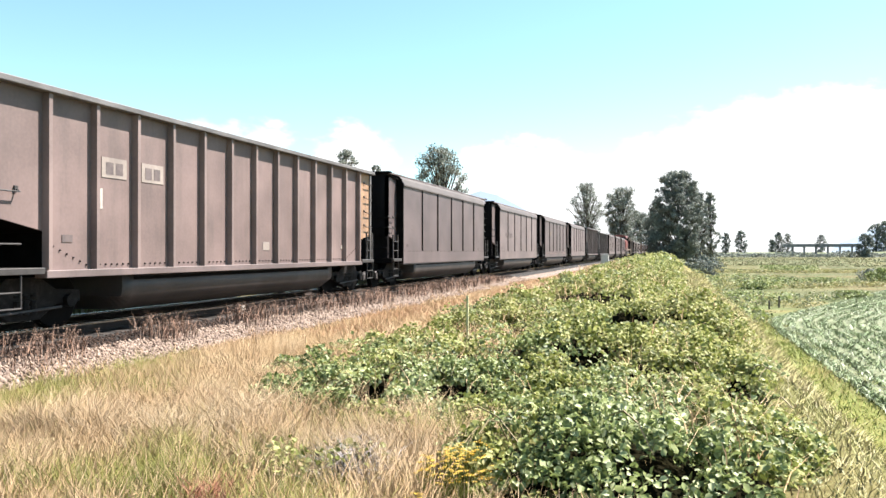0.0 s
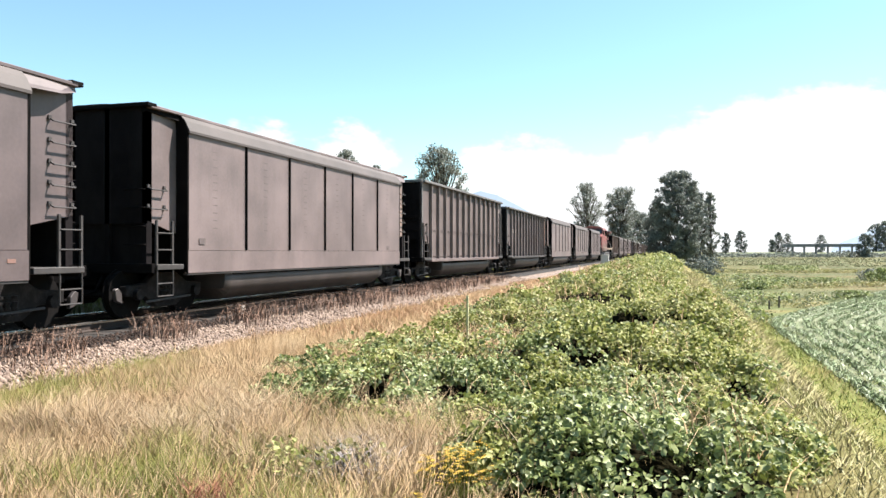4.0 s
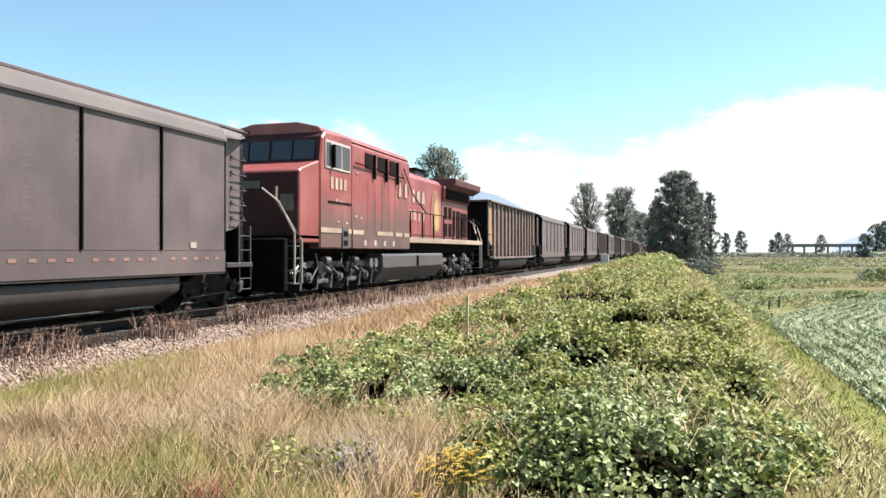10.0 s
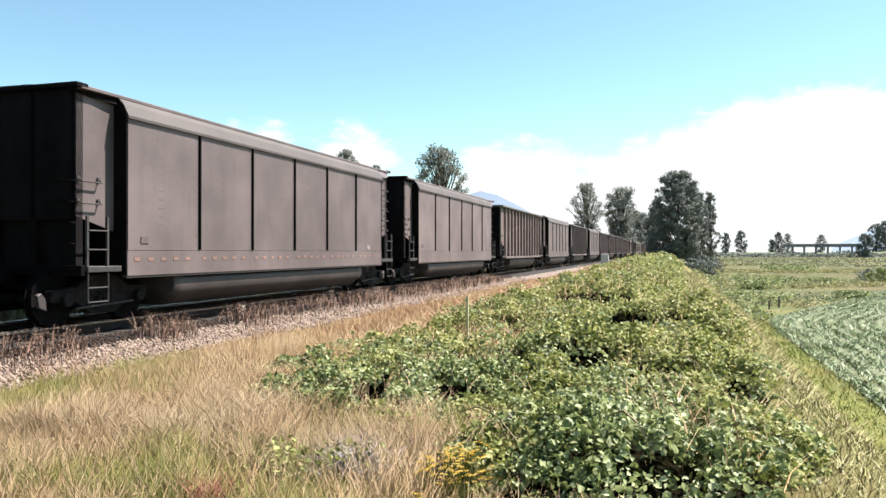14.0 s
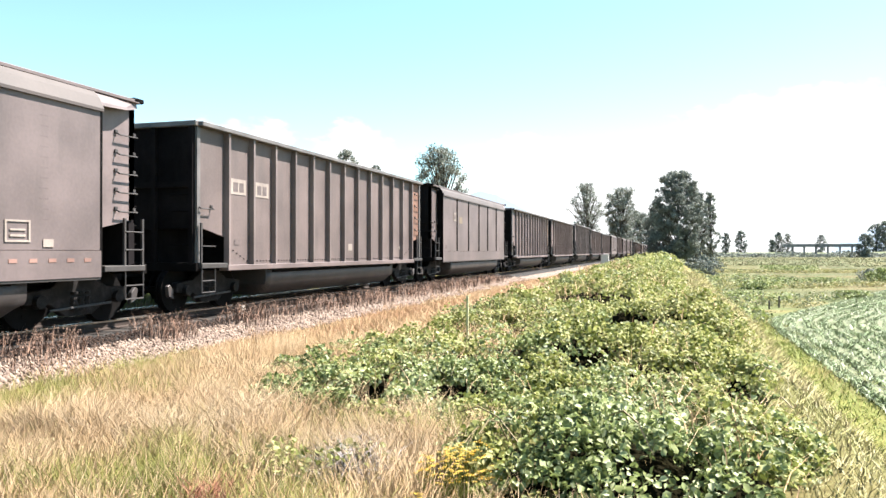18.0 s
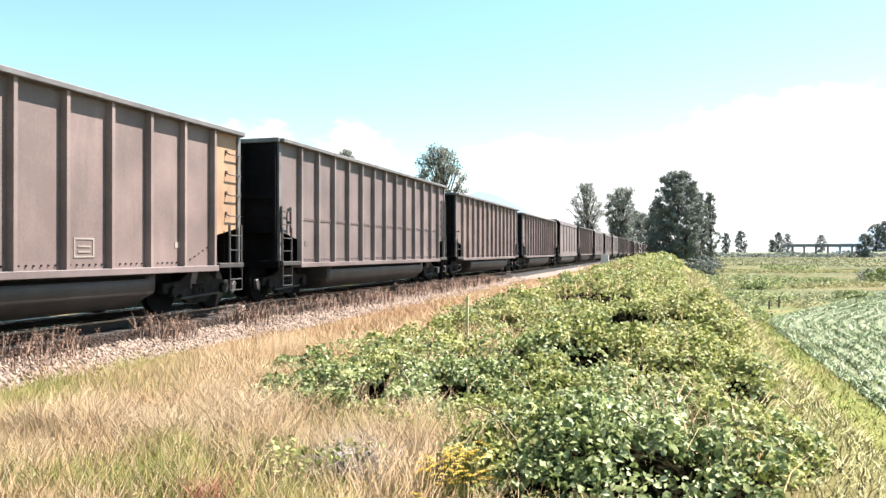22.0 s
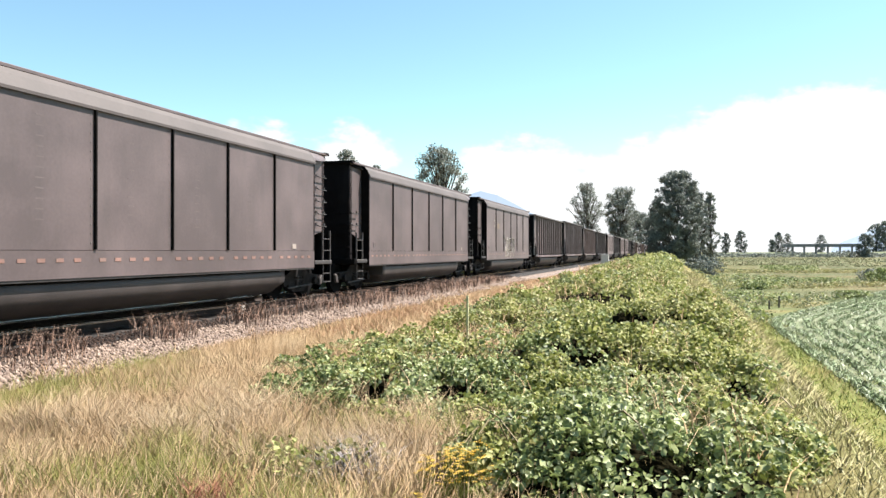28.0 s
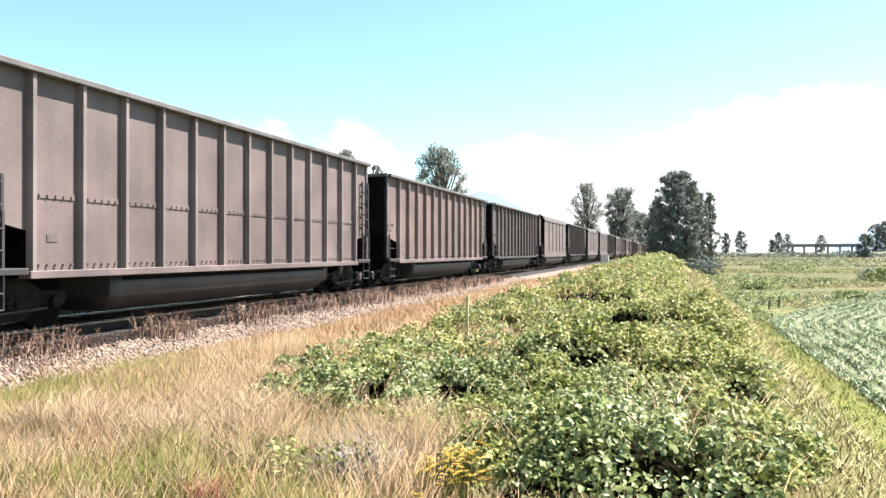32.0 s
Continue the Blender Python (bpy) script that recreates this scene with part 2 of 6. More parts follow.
def rod(bm, p, q, r, n=6):
    p, q = Vector(p), Vector(q)
    d = (q - p).normalized()
    u = d.orthogonal().normalized()
    w = d.cross(u)
    rings = []
    for c in (p, q):
        rings.append([bm.verts.new(c + r * (math.cos(2 * math.pi * i / n) * u + math.sin(2 * math.pi * i / n) * w)) for i in range(n)])
    for i in range(n):
        j = (i + 1) % n
        bm.faces.new((rings[0][i], rings[0][j], rings[1][j], rings[1][i]))
    bm.faces.new(rings[0][::-1])
    bm.faces.new(rings[1])


def finish(bm, name, material, bevel=0.0):
    bmesh.ops.recalc_face_normals(bm, faces=bm.faces)
    if bevel:
        bmesh.ops.bevel(bm, geom=bm.edges[:], offset=bevel, segments=1, affect="EDGES", clamp_overlap=True)
    me = bpy.data.meshes.new(name)
    bm.to_mesh(me)
    bm.free()
    me.materials.append(material)
    return me


def part(name, bm, material, parent, label="", bevel=0.0):
    ob = new(name, finish(bm, name, material, bevel) if isinstance(bm, bmesh.types.BMesh) else bm)
    ob.parent = parent
    return tagged(ob, label)


def boxes(*dims):
    bm = bmesh.new()
    for d in dims:
        box(bm, *d)
    return bm


def rods(r, *pairs):
    bm = bmesh.new()
    for p, q in pairs:
        rod(bm, p, q, r)
    return bm


def raw_mesh(name, verts, faces, material, smooth=False, normals=None):
    """A mesh straight from arrays; all faces have the same number of corners."""
    verts, faces = np.asarray(verts, "f"), np.asarray(faces, "i")
    me = bpy.data.meshes.new(name)
    n, k = faces.shape
    me.vertices.add(len(verts))
    me.vertices.foreach_set("co", verts.ravel())
    me.loops.add(n * k)
    me.loops.foreach_set("vertex_index", faces.ravel())
    me.polygons.add(n)
    me.polygons.foreach_set("loop_start", np.arange(0, n * k, k, dtype="i"))
    me.polygons.foreach_set("loop_total", np.full(n, k, "i"))
    if smooth or normals is not None:
        me.polygons.foreach_set("use_smooth", np.ones(n, bool))
    me.update(calc_edges=True)
    me.validate()
    if normals is not None:
        me.normals_split_custom_set_from_vertices(normals)
    me.materials.append(material)
    return me


def thing(name, label, category, group=""):
    return tagged(new(name), label, category, group)


# ---- ground ----
FIELD_Z = -2.6


def soil(m, top, soft, col):
    """Caked road dirt on the low panels, its upper edge ragged and streaked."""
    nt = m.node_tree
    N, Lk = nt.nodes.new, nt.links.new
    bs = nt.nodes["Principled BSDF"]
    old = bs.inputs["Base Color"].links[0].from_socket
    tc, mp, nz, sp = N("ShaderNodeTexCoord"), N("ShaderNodeMapping"), N("ShaderNodeTexNoise"), N("ShaderNodeSeparateXYZ")
    mp.inputs["Scale"].default_value = (2.5, 2.5, 0.5)
    Lk(tc.outputs["Object"], mp.inputs[0])
    Lk(mp.outputs[0], nz.inputs["Vector"])
    nz.inputs["Scale"].default_value, nz.inputs["Detail"].default_value = 1.0, 6
    Lk(tc.outputs["Object"], sp.inputs[0])
    a, r, x = N("ShaderNodeMath"), N("ShaderNodeMapRange"), N("ShaderNodeMix")
    a.operation = "MULTIPLY_ADD"
    Lk(nz.outputs["Fac"], a.inputs[0])
    a.inputs[1].default_value = 1.8
    Lk(sp.outputs["Z"], a.inputs[2])
    r.inputs["From Min"].default_value, r.inputs["From Max"].default_value = top + soft + 0.9, top + 0.9
    r.inputs["To Max"].default_value = 0.85
    Lk(a.outputs[0], r.inputs["Value"])
    x.data_type = "RGBA"
    Lk(r.outputs[0], x.inputs["Factor"])
    Lk(old, x.inputs["A"])
    x.inputs["B"].default_value = (*(q * TONE for q in col), 1)
    Lk(x.outputs["Result"], bs.inputs["Base Color"])


soil(M_STAINED, 2.1, 0.9, (0.12, 0.078, 0.066))


def step(a, b, v):
    v = np.clip((v - a) / (b - a), 0, 1)
    return v * v * (3 - 2 * v)


def ripple(x, y, k, seed):
    """Cheap smooth unevenness between -1 and 1."""
    r = np.random.RandomState(seed)
    total = 0
    for i in range(5):
        a, ph, q = r.uniform(0, 6.28), r.uniform(0, 6.28), k * r.uniform(0.6, 1.7)
        total = total + np.sin(q * (x * np.cos(a) + y * np.sin(a)) + ph)
    return total / 3.2


def ground_z(x, y):
    """The embankment: low ballast bench, level shoulder, a bank down to the fields on both sides."""
    x, y = np.asarray(x, float), np.asarray(y, float)
    side = np.abs(x)
    z = -0.30 - 0.16 * step(1.6, 3.0, side) + 0.12 * step(4.0, 9.0, x)
    bank = step(11.9, 15.0, x + 0.25 * ripple(x, y, 0.5, 3)) * (FIELD_Z + 0.34)
    # the far-side berm is added to hide lit ground below the cars
    left = step(4.2, 8.0, -x) * -1.6 + 0.42 * step(2.4, 3.2, -x) * (1 - step(3.8, 5.0, -x))
    far = np.hypot(x - 10, y)
    z = z + bank + left + 0.04 * ripple(x, y, 1.6, 5) * step(2.8, 4.5, side)
    z = z + 0.25 * ripple(x, y, 0.08, 9) * step(30, 80, far) * step(18, 30, x)
    return z


def build_ground(material):
    def spread(edges):
        out = []
        for a, b, n in edges:
            out += list(np.linspace(a, b, n, endpoint=False))
        return np.array(out + [edges[-1][1]])
    xs = spread([(-4500, -300, 10), (-300, -20, 14), (-20, -4, 20), (-4, 20, 120), (20, 60, 50), (60, 400, 40), (400, 4500, 12)])
    ys = spread([(-4500, -100, 8), (-100, -6, 20), (-6, 40, 180), (40, 160, 140), (160, 600, 60), (600, 4800, 16)])
    X, Y = np.meshgrid(xs, ys, indexing="ij")
    Z = ground_z(X, Y)
    nx, ny = X.shape
    idx = np.arange(nx * ny).reshape(nx, ny)
    faces = np.stack([idx[:-1, :-1], idx[1:, :-1], idx[1:, 1:], idx[:-1, 1:]], -1).reshape(-1, 4)
    ob = new("ground", raw_mesh("ground", np.stack([X, Y, Z], -1).reshape(-1, 3), faces, material, True))
    return tagged(ob, "dry and green grassy ground of embankment and meadow", "ground", kind="structure")


M_GROUND = surface("grassy_soil", [(0.2, (0.17, 0.12, 0.06)), (0.4, (0.27, 0.20, 0.09)), (0.55, (0.20, 0.19, 0.065)), (0.75, (0.15, 0.17, 0.05))], 0.95, scale=0.25, fine=9, bump=0.6, bump_scale=12, dist=0.05, spec=0.1)


def ground_zones():
    """Colours by zone across the line: straw by the track, dark under the brambles, green lane, meadow."""
    nt = M_GROUND.node_tree
    N, Lk = nt.nodes.new, nt.links.new
    bs = nt.nodes["Principled BSDF"]
    old = bs.inputs["Base Color"].links[0].from_socket
    tc = N("ShaderNodeTexCoord")
    nz = N("ShaderNodeTexNoise")
    nz.inputs["Scale"].default_value = 0.6
    nz.inputs["Detail"].default_value = 4
    Lk(tc.outputs["Object"], nz.inputs["Vector"])
    sp = N("ShaderNodeSeparateXYZ")
    Lk(tc.outputs["Object"], sp.inputs[0])
    a = N("ShaderNodeMath")
    a.operation = "MULTIPLY_ADD"
    Lk(nz.outputs["Fac"], a.inputs[0])
    a.inputs[1].default_value = 2.4
    Lk(sp.outputs["X"], a.inputs[2])
    b = N("ShaderNodeMapRange")
    b.inputs["From Min"].default_value = 1.2
    b.inputs["From Max"].default_value = 41.2
    Lk(a.outputs[0], b.inputs["Value"])
    r = N("ShaderNodeValToRGB")
    el = r.color_ramp.elements
    zones = [(0.0, (0.26, 0.20, 0.13)), (0.08, (0.27, 0.20, 0.115)), (0.15, (0.24, 0.185, 0.095)), (0.20, (0.14, 0.12, 0.05)), (0.30, (0.12, 0.12, 0.045)), (0.325, (0.24, 0.24, 0.10)), (0.355, (0.19, 0.25, 0.07)), (0.40, (0.150, 0.190, 0.085)), (0.6, (0.125, 0.155, 0.09)), (1.0, (0.12, 0.145, 0.095))]
    while len(el) < len(zones):
        el.new(0.5)
    for e, (p, c) in zip(el, zones):
        e.position, e.color = p, (*(q * TONE for q in c), 1)
    Lk(b.outputs[0], r.inputs[0])
    m = N("ShaderNodeMix")
    m.data_type = "RGBA"
    m.inputs["Factor"].default_value = 0.62
    Lk(old, m.inputs["A"])
    Lk(r.outputs[0], m.inputs["B"])
    mp = N("ShaderNodeMapping")
    mp.inputs["Scale"].default_value = (0.035, 0.11, 1)
    mp.inputs["Rotation"].default_value = (0, 0, -0.3)
    Lk(tc.outputs["Object"], mp.inputs[0])
    n4 = N("ShaderNodeTexNoise")
    n4.inputs["Scale"].default_value = 1.0
    n4.inputs["Detail"].default_value = 5
    Lk(mp.outputs[0], n4.inputs["Vector"])
    r4 = N("ShaderNodeValToRGB")
    e4 = r4.color_ramp.elements
    while len(e4) < 4:
        e4.new(0.5)
    for e, (p, c) in zip(e4, ((0.30, (0.55, 0.62, 0.5)), (0.46, (1.0, 1.0, 1.0)), (0.58, (1.25, 1.05, 0.95)), (0.70, (0.75, 0.85, 0.7)))):
        e.position, e.color = p, (*(q * 0.88 for q in c), 1)
    Lk(n4.outputs["Fac"], r4.inputs[0])
    m4 = N("ShaderNodeMix")
    m4.data_type, m4.blend_type = "RGBA", "MULTIPLY"
    m4.inputs["Factor"].default_value = 1.0
    Lk(m.outputs["Result"], m4.inputs["A"])
    Lk(r4.outputs[0], m4.inputs["B"])
    Lk(m4.outputs["Result"], bs.inputs["Base Color"])


ground_zones()
build_ground(M_GROUND)


# ---- track ----
def build_track():
    track = tagged(new("railway_track"), "steel rails on weathered wooden ties", "railway track", kind="structure")
    prof_head = [(-0.036, -0.04), (0.036, -0.04), (0.036, -0.008), (0.026, 0.0), (-0.026, 0.0), (-0.036, -0.008)]
    prof_web = [(-0.07, -0.17), (0.07, -0.17), (0.07, -0.155), (0.012, -0.135), (0.012, -0.045), (-0.012, -0.045), (-0.012, -0.135), (-0.07, -0.155)]
    for sx in (-0.755, 0.755):
        bm = bmesh.new()
        prism(bm, [(sx + x, z) for x, z in prof_web], 1, -60, 900)
        web = part("rail", bm, M_RUST, track)
        bm = bmesh.new()
        prism(bm, [(sx + x, z) for x, z in prof_head], 1, -60, 900)
        part("rail_head", bm, M_RAIL, web, "polished running surface")
    tie = finish(boxes((-1.3, 1.3, -0.115, 0.115, -0.36, -0.175)), "tie", M_TIE, 0.012)
    for i in range(180):
        ob = part("tie", tie, None, track)
        ob.location = (random.uniform(-0.03, 0.03), -6 + i * 0.5, random.uniform(-0.005, 0.005))


M_DARK_STONE = surface("dark_brown_stones", tones((0.026, 0.016, 0.012), 0.5, 2.2), 0.9, scale=14, fine=60, bump=0.3, island=0.7, spec=0.2)
M_BALLAST = surface("crushed_stone_bed", [(0.3, (0.11, 0.078, 0.06)), (0.5, (0.21, 0.155, 0.125)), (0.7, (0.31, 0.24, 0.20))], 0.9, scale=9, fine=26, bump=1.0, bump_scale=20, dist=0.05)
M_DARK_BED = surface("dark_bed_stone", tones((0.010, 0.007, 0.006), 0.5, 1.7), 0.9, scale=9, fine=30, bump=1.0, bump_scale=22, dist=0.04)
M_STONE = surface("crushed_stone", [(0.2, (0.12, 0.08, 0.06)), (0.5, (0.24, 0.168, 0.128)), (0.8, (0.36, 0.27, 0.215))], 0.85, scale=14, fine=60, bump=0.3, island=0.7)


def ballast_z(x):
    a = np.abs(x)
    return -0.20 - 0.27 * np.clip((a - 1.35) / 1.55, 0, 1)


def build_ballast():
    pts = [(-3.0, -0.52), (-2.9, -0.47), (-1.35, -0.20), (1.35, -0.20), (2.9, -0.47), (3.0, -0.52)]
    bm = bmesh.new()
    prism(bm, [(-1.42, -0.3), (-1.42, -0.196), (-1.3, -0.186), (1.35, -0.186), (1.92, -0.285), (1.92, -0.33), (1.42, -0.3)], 1, -60, 900)
    tagged(new("coal_dusted_bed", finish(bm, "coal_dusted_bed", M_DARK_BED)), "dark stones between and beside the rails", "ballast", kind="structure")
    bm = bmesh.new()
    prism(bm, pts, 1, -60, 900)
    tagged(new("ballast_bed", finish(bm, "ballast_bed", M_BALLAST)), "pale crushed stone bed under the rails", "ballast", kind="structure")
    # loose stones where the camera sees them singly
    rng = np.random.RandomState(4)
    n = 40000
    y = 1 + 44 * rng.rand(n) ** 1.7
    x = 1.36 + 1.85 * rng.rand(n)
    keep = (x < 2.75 + 0.3 * rng.rand(n))
    x, y = x[keep], y[keep]
    n = len(x)
    z = ballast_z(x)
    z = np.maximum(z, ground_z(x, y)) + 0.012
    r = rng.uniform(0.016, 0.05, n)
    near_rail = x < 1.84 + 0.14 * ripple(x, y, 1.6, 71) + 0.08 * rng.normal(size=n)
    for pick, m, lab in ((~near_rail, M_STONE, "loose pale crushed stones on the track shoulder"), (near_rail, M_DARK_STONE, "dark brown stones beside the rail")):
        n = int(pick.sum())
        base = np.array([[1, 0, 0], [0, 1, 0], [-1, 0, 0], [0, -1, 0], [0.2, 0.1, 0.8], [0, 0, -0.8]], float)
        v = base[None] * r[pick][:, None, None] * rng.uniform(0.6, 1.4, (n, 6, 3))
        a = rng.uniform(0, 6.28, n)
        c, s = np.cos(a)[:, None], np.sin(a)[:, None]
        vx, vy = v[..., 0] * c - v[..., 1] * s, v[..., 0] * s + v[..., 1] * c
        v = np.stack([vx + x[pick][:, None], vy + y[pick][:, None], v[..., 2] + z[pick][:, None]], -1)
        f = np.array([[0, 1, 4], [1, 2, 4], [2, 3, 4], [3, 0, 4], [1, 0, 5], [2, 1, 5], [3, 2, 5], [0, 3, 5]])
        faces = (f[None] + 6 * np.arange(n)[:, None, None]).reshape(-1, 3)
        tagged(new("ballast_stones", raw_mesh("ballast_stones", v.reshape(-1, 3), faces, m)), lab, "stones", kind="stuff")


build_track()
build_ballast()

# ---- train: shared running gear ----


def add_truck(car, yc, axles=(-0.89, 0.89), r=0.457):
    """A three-piece freight truck under a car at yc."""
    bm = bmesh.new()
    box(bm, -1.0, 1.0, yc - 0.2, yc + 0.2, 0.42, 0.68)
    truck = part("truck", bm, M_BLACK, car, "three-piece freight truck", 0.02)
    for sx in (-1, 1):
        x0, x1 = sx * 0.93, sx * 1.09
        bm = bmesh.new()
        lo, hi = axles[0], axles[-1]
        prism(bm, [(yc + lo - 0.28, 0.42), (yc + lo - 0.28, 0.62), (yc + lo + 0.25, 0.66), (yc - 0.3, 0.86), (yc + 0.3, 0.86), (yc + hi - 0.25, 0.66), (yc + hi + 0.28, 0.62),
                   (yc + hi + 0.28, 0.42), (yc + hi - 0.25, 0.40), (yc + 0.3, 0.18), (yc - 0.3, 0.18), (yc + lo + 0.25, 0.40)], 0, min(x0, x1), max(x0, x1))
        part("side_frame", bm, M_FRAME, truck, "cast side frame", 0.015)
        bm = bmesh.new()
        for k in (-0.14, 0, 0.14):
            disc(bm, (sx * 1.1, yc + k, 0.43), 0.06, 0.1, axis=2, n=8)
            for j in range(4):
                disc(bm, (sx * 1.1, yc + k, 0.30 + 0.09 * j), 0.075, 0.04, axis=2, n=8)
        tagged(part("spring_nest", bm, M_FRAME, truck), kind="stuff")
        for ay in axles if sx > 0 else ():
            bm = bmesh.new()
            disc(bm, (sx * 1.12, yc + ay, r), 0.11, 0.12, n=12)
            part("bearing_cap", bm, M_FRAME, truck, "dusty round axle end cap")
    if len(axles) == 2:
        out = 1 if yc > 0 else -1
        bm = bmesh.new()
        prism(bm, [(yc + out * 1.28, 0.30), (yc + out * 1.44, 0.36), (yc + out * 1.48, 0.56), (yc + out * 1.40, 0.60), (yc + out * 1.30, 0.50)], 0, 1.02, 1.10)
        part("brake_head", bm, M_TUB, truck, "dusty brake head", 0.01)
        part("brake_rod", rods(0.022, ((1.14, yc - 0.7, 0.30), (1.14, yc + 0.7, 0.36))), M_STEEL, truck)
    for ay in axles:
        bm = bmesh.new()
        for sx in (-1, 1):
            disc(bm, (sx * 0.78, 0, 0), r, 0.11, n=22)
            disc(bm, (sx * 0.715, 0, 0), r + 0.025, 0.025, n=22)
            disc(bm, (sx * 0.84, 0, 0), 0.12, 0.05, n=10)
            for k in range(3):
                a = k * 2.094
                disc(bm, (sx * 0.837, 0.24 * math.cos(a), 0.24 * math.sin(a)), 0.05, 0.012, n=6)
        rod(bm, (-0.8, 0, 0), (0.8, 0, 0), 0.08, 8)
        ob = part("wheel_set", bm, M_WHEEL, truck, "steel wheels on an axle")
        ob.matrix_parent_inverse = Matrix.Translation((0, yc + ay, r))
    return truck


def add_coupler(car, sy, y0=7.1, y1=8.0):
    bm = bmesh.new()
    box(bm, -0.2, 0.2, min(sy * 5.2, sy * y0), max(sy * 5.2, sy * y0), 0.62, 0.98)
    part("centre_sill", bm, M_BLACK, car)
    bm = bmesh.new()
    box(bm, -0.09, 0.09, min(sy * y0, sy * y1), max(sy * y0, sy * y1), 0.74, 0.94)
    prism(bm, [(-0.2, sy * (y1 - 0.1)), (-0.16, sy * (y1 + 0.12)), (0.0, sy * (y1 + 0.05)), (0.12, sy * (y1 + 0.12)), (0.2, sy * y1), (0.1, sy * (y1 - 0.22)), (-0.1, sy * (y1 - 0.22))], 2, 0.68, 1.0)
    cp = part("coupler", bm, M_BLACK, car, "knuckle coupler", 0.015)
    part("air_hose", rods(0.025, ((0.35, sy * y0, 0.8), (0.38, sy * (y0 + 0.25), 0.5)), ((0.38, sy * (y0 + 0.25), 0.5), (0.3, sy * (y1 + 0.02), 0.38))), M_BLACK, cp)


def add_end_gear(car, sy, x_in, x_out, end, style):
    """Platforms, steps, grab irons and end beam of one car end; the irons are on the side that faces the meadow."""
    ye, yi = end * sy, 6.25 * sy
    for sx in (-1, 1):
        part("end_platform", boxes((min(sx * 0.9, sx * x_out), max(sx * 0.9, sx * x_out), min(yi, ye), max(yi, ye), 0.92, 1.02)), M_STEEL, car, "end platform step", 0.008)
    a = x_out - 0.03
    y1, y2 = sy * (end - 0.03), sy * (end - 0.5)
    for yy in (y1, y2) if (sy > 0 or style != "grabs") else (y1,):
        part("corner_stanchion", boxes((a - 0.04, a, yy - 0.022, yy + 0.022, 1.0, 1.86)), M_STEEL, car)
    if style == "ladder":
        levels = [1.28, 1.6, 1.95, 2.28] if sy < 0 else [1.28, 1.6, 1.95, 2.28, 2.6, 2.95, 3.3]
    elif style == "inset":
        levels = [1.3, 1.62, 2.08, 2.45] if sy < 0 else [1.3, 1.62, 1.98, 2.32, 2.66, 3.0, 3.35]
    else:
        levels = [1.38, 2.16] if sy < 0 else [1.3, 1.62, 2.05, 2.5, 2.95, 3.4]
    for zz in levels:
        xx = x_in + 0.09 if zz > 1.7 else a
        bm = rods(0.014, ((xx, y1, zz), (xx, y2, zz)))
        if zz > 1.7:
            for yy in (y1, y2):
                rod(bm, (x_in, yy, zz + 0.05), (xx, yy, zz), 0.014, 5)
                box(bm, x_in, x_in + 0.03, yy - 0.03, yy + 0.03, zz + 0.02, zz + 0.09)
        part("grab_iron", bm, M_STEEL, car)
    if style == "ladder":
        for yy in (y1, y2):
            part("ladder_rail", boxes((x_in + 0.055, x_in + 0.095, yy - 0.025, yy + 0.025, 1.75, 2.4 if sy < 0 else 3.45)), M_STEEL, car)
    part("step_stirrup", rods(0.014, ((a, y1, 0.92), (a, y1, 0.42)), ((a, y2, 0.92), (a, y2, 0.42)), ((a, y1, 0.42), (a, y2, 0.42)), ((a, y1, 0.66), (a, y2, 0.66))), M_STEEL, car, "hanging sill step")
    for zz in (1.4, 1.75, 2.1, 2.45):
        bm = rods(0.013, ((1.28, ye + sy * 0.07, zz), (0.85, ye + sy * 0.07, zz)), ((1.28, ye, zz), (1.28, ye + sy * 0.07, zz)), ((0.85, ye, zz), (0.85, ye + sy * 0.07, zz)))
        part("end_grab_iron", bm, M_BLACK, car)
    part("end_beam", boxes((-1.5, 1.5, min(sy * (end - 0.08), sy * (end + 0.1)), max(sy * (end - 0.08), sy * (end + 0.1)), 0.86, 1.04)), M_BLACK, car, "", 0.01)


def add_tub(car, wide, z_top, half=4.35):
    """The rounded tub hanging between the trucks."""
    prof = [(-wide, z_top), (-wide, 0.62)]
    for k in range(1, 7):
        a = k / 7 * math.pi / 2
        prof.append((-wide + 0.5 * (1 - math.cos(a)), 0.62 - 0.42 * math.sin(a)))
    prof.append((-wide + 0.5, 0.20))
    prof += [(-x, z) for x, z in prof[::-1]]
    bm = bmesh.new()
    n = len(prof)
    loops = []
    for y, zc in ((-half, 0), (-half + 0.28, 1), (half - 0.28, 1), (half, 0)):
        loops.append([bm.verts.new((x, y, z if zc else max(z, 0.22 + 0.25 * (z < 0.5)))) for x, z in prof])
    for a, b in zip(loops, loops[1:]):
        for i in range(n):
            bm.faces.new((a[i], a[(i + 1) % n], b[(i + 1) % n], b[i]))
    bm.faces.new(loops[0])
    bm.faces.new(loops[-1][::-1])
    tub = part("tub", bm, M_TUB, car, "rounded steel tub under the body")
    for f in tub.data.polygons:
        f.use_smooth = abs(f.normal.y) < 0.1
    # cross bearers at its edge
    part("tub_seam", boxes((-wide - 0.012, wide + 0.012, -half + 0.3, half - 0.3, z_top - 0.1, z_top - 0.04)), M_BLACK, car)


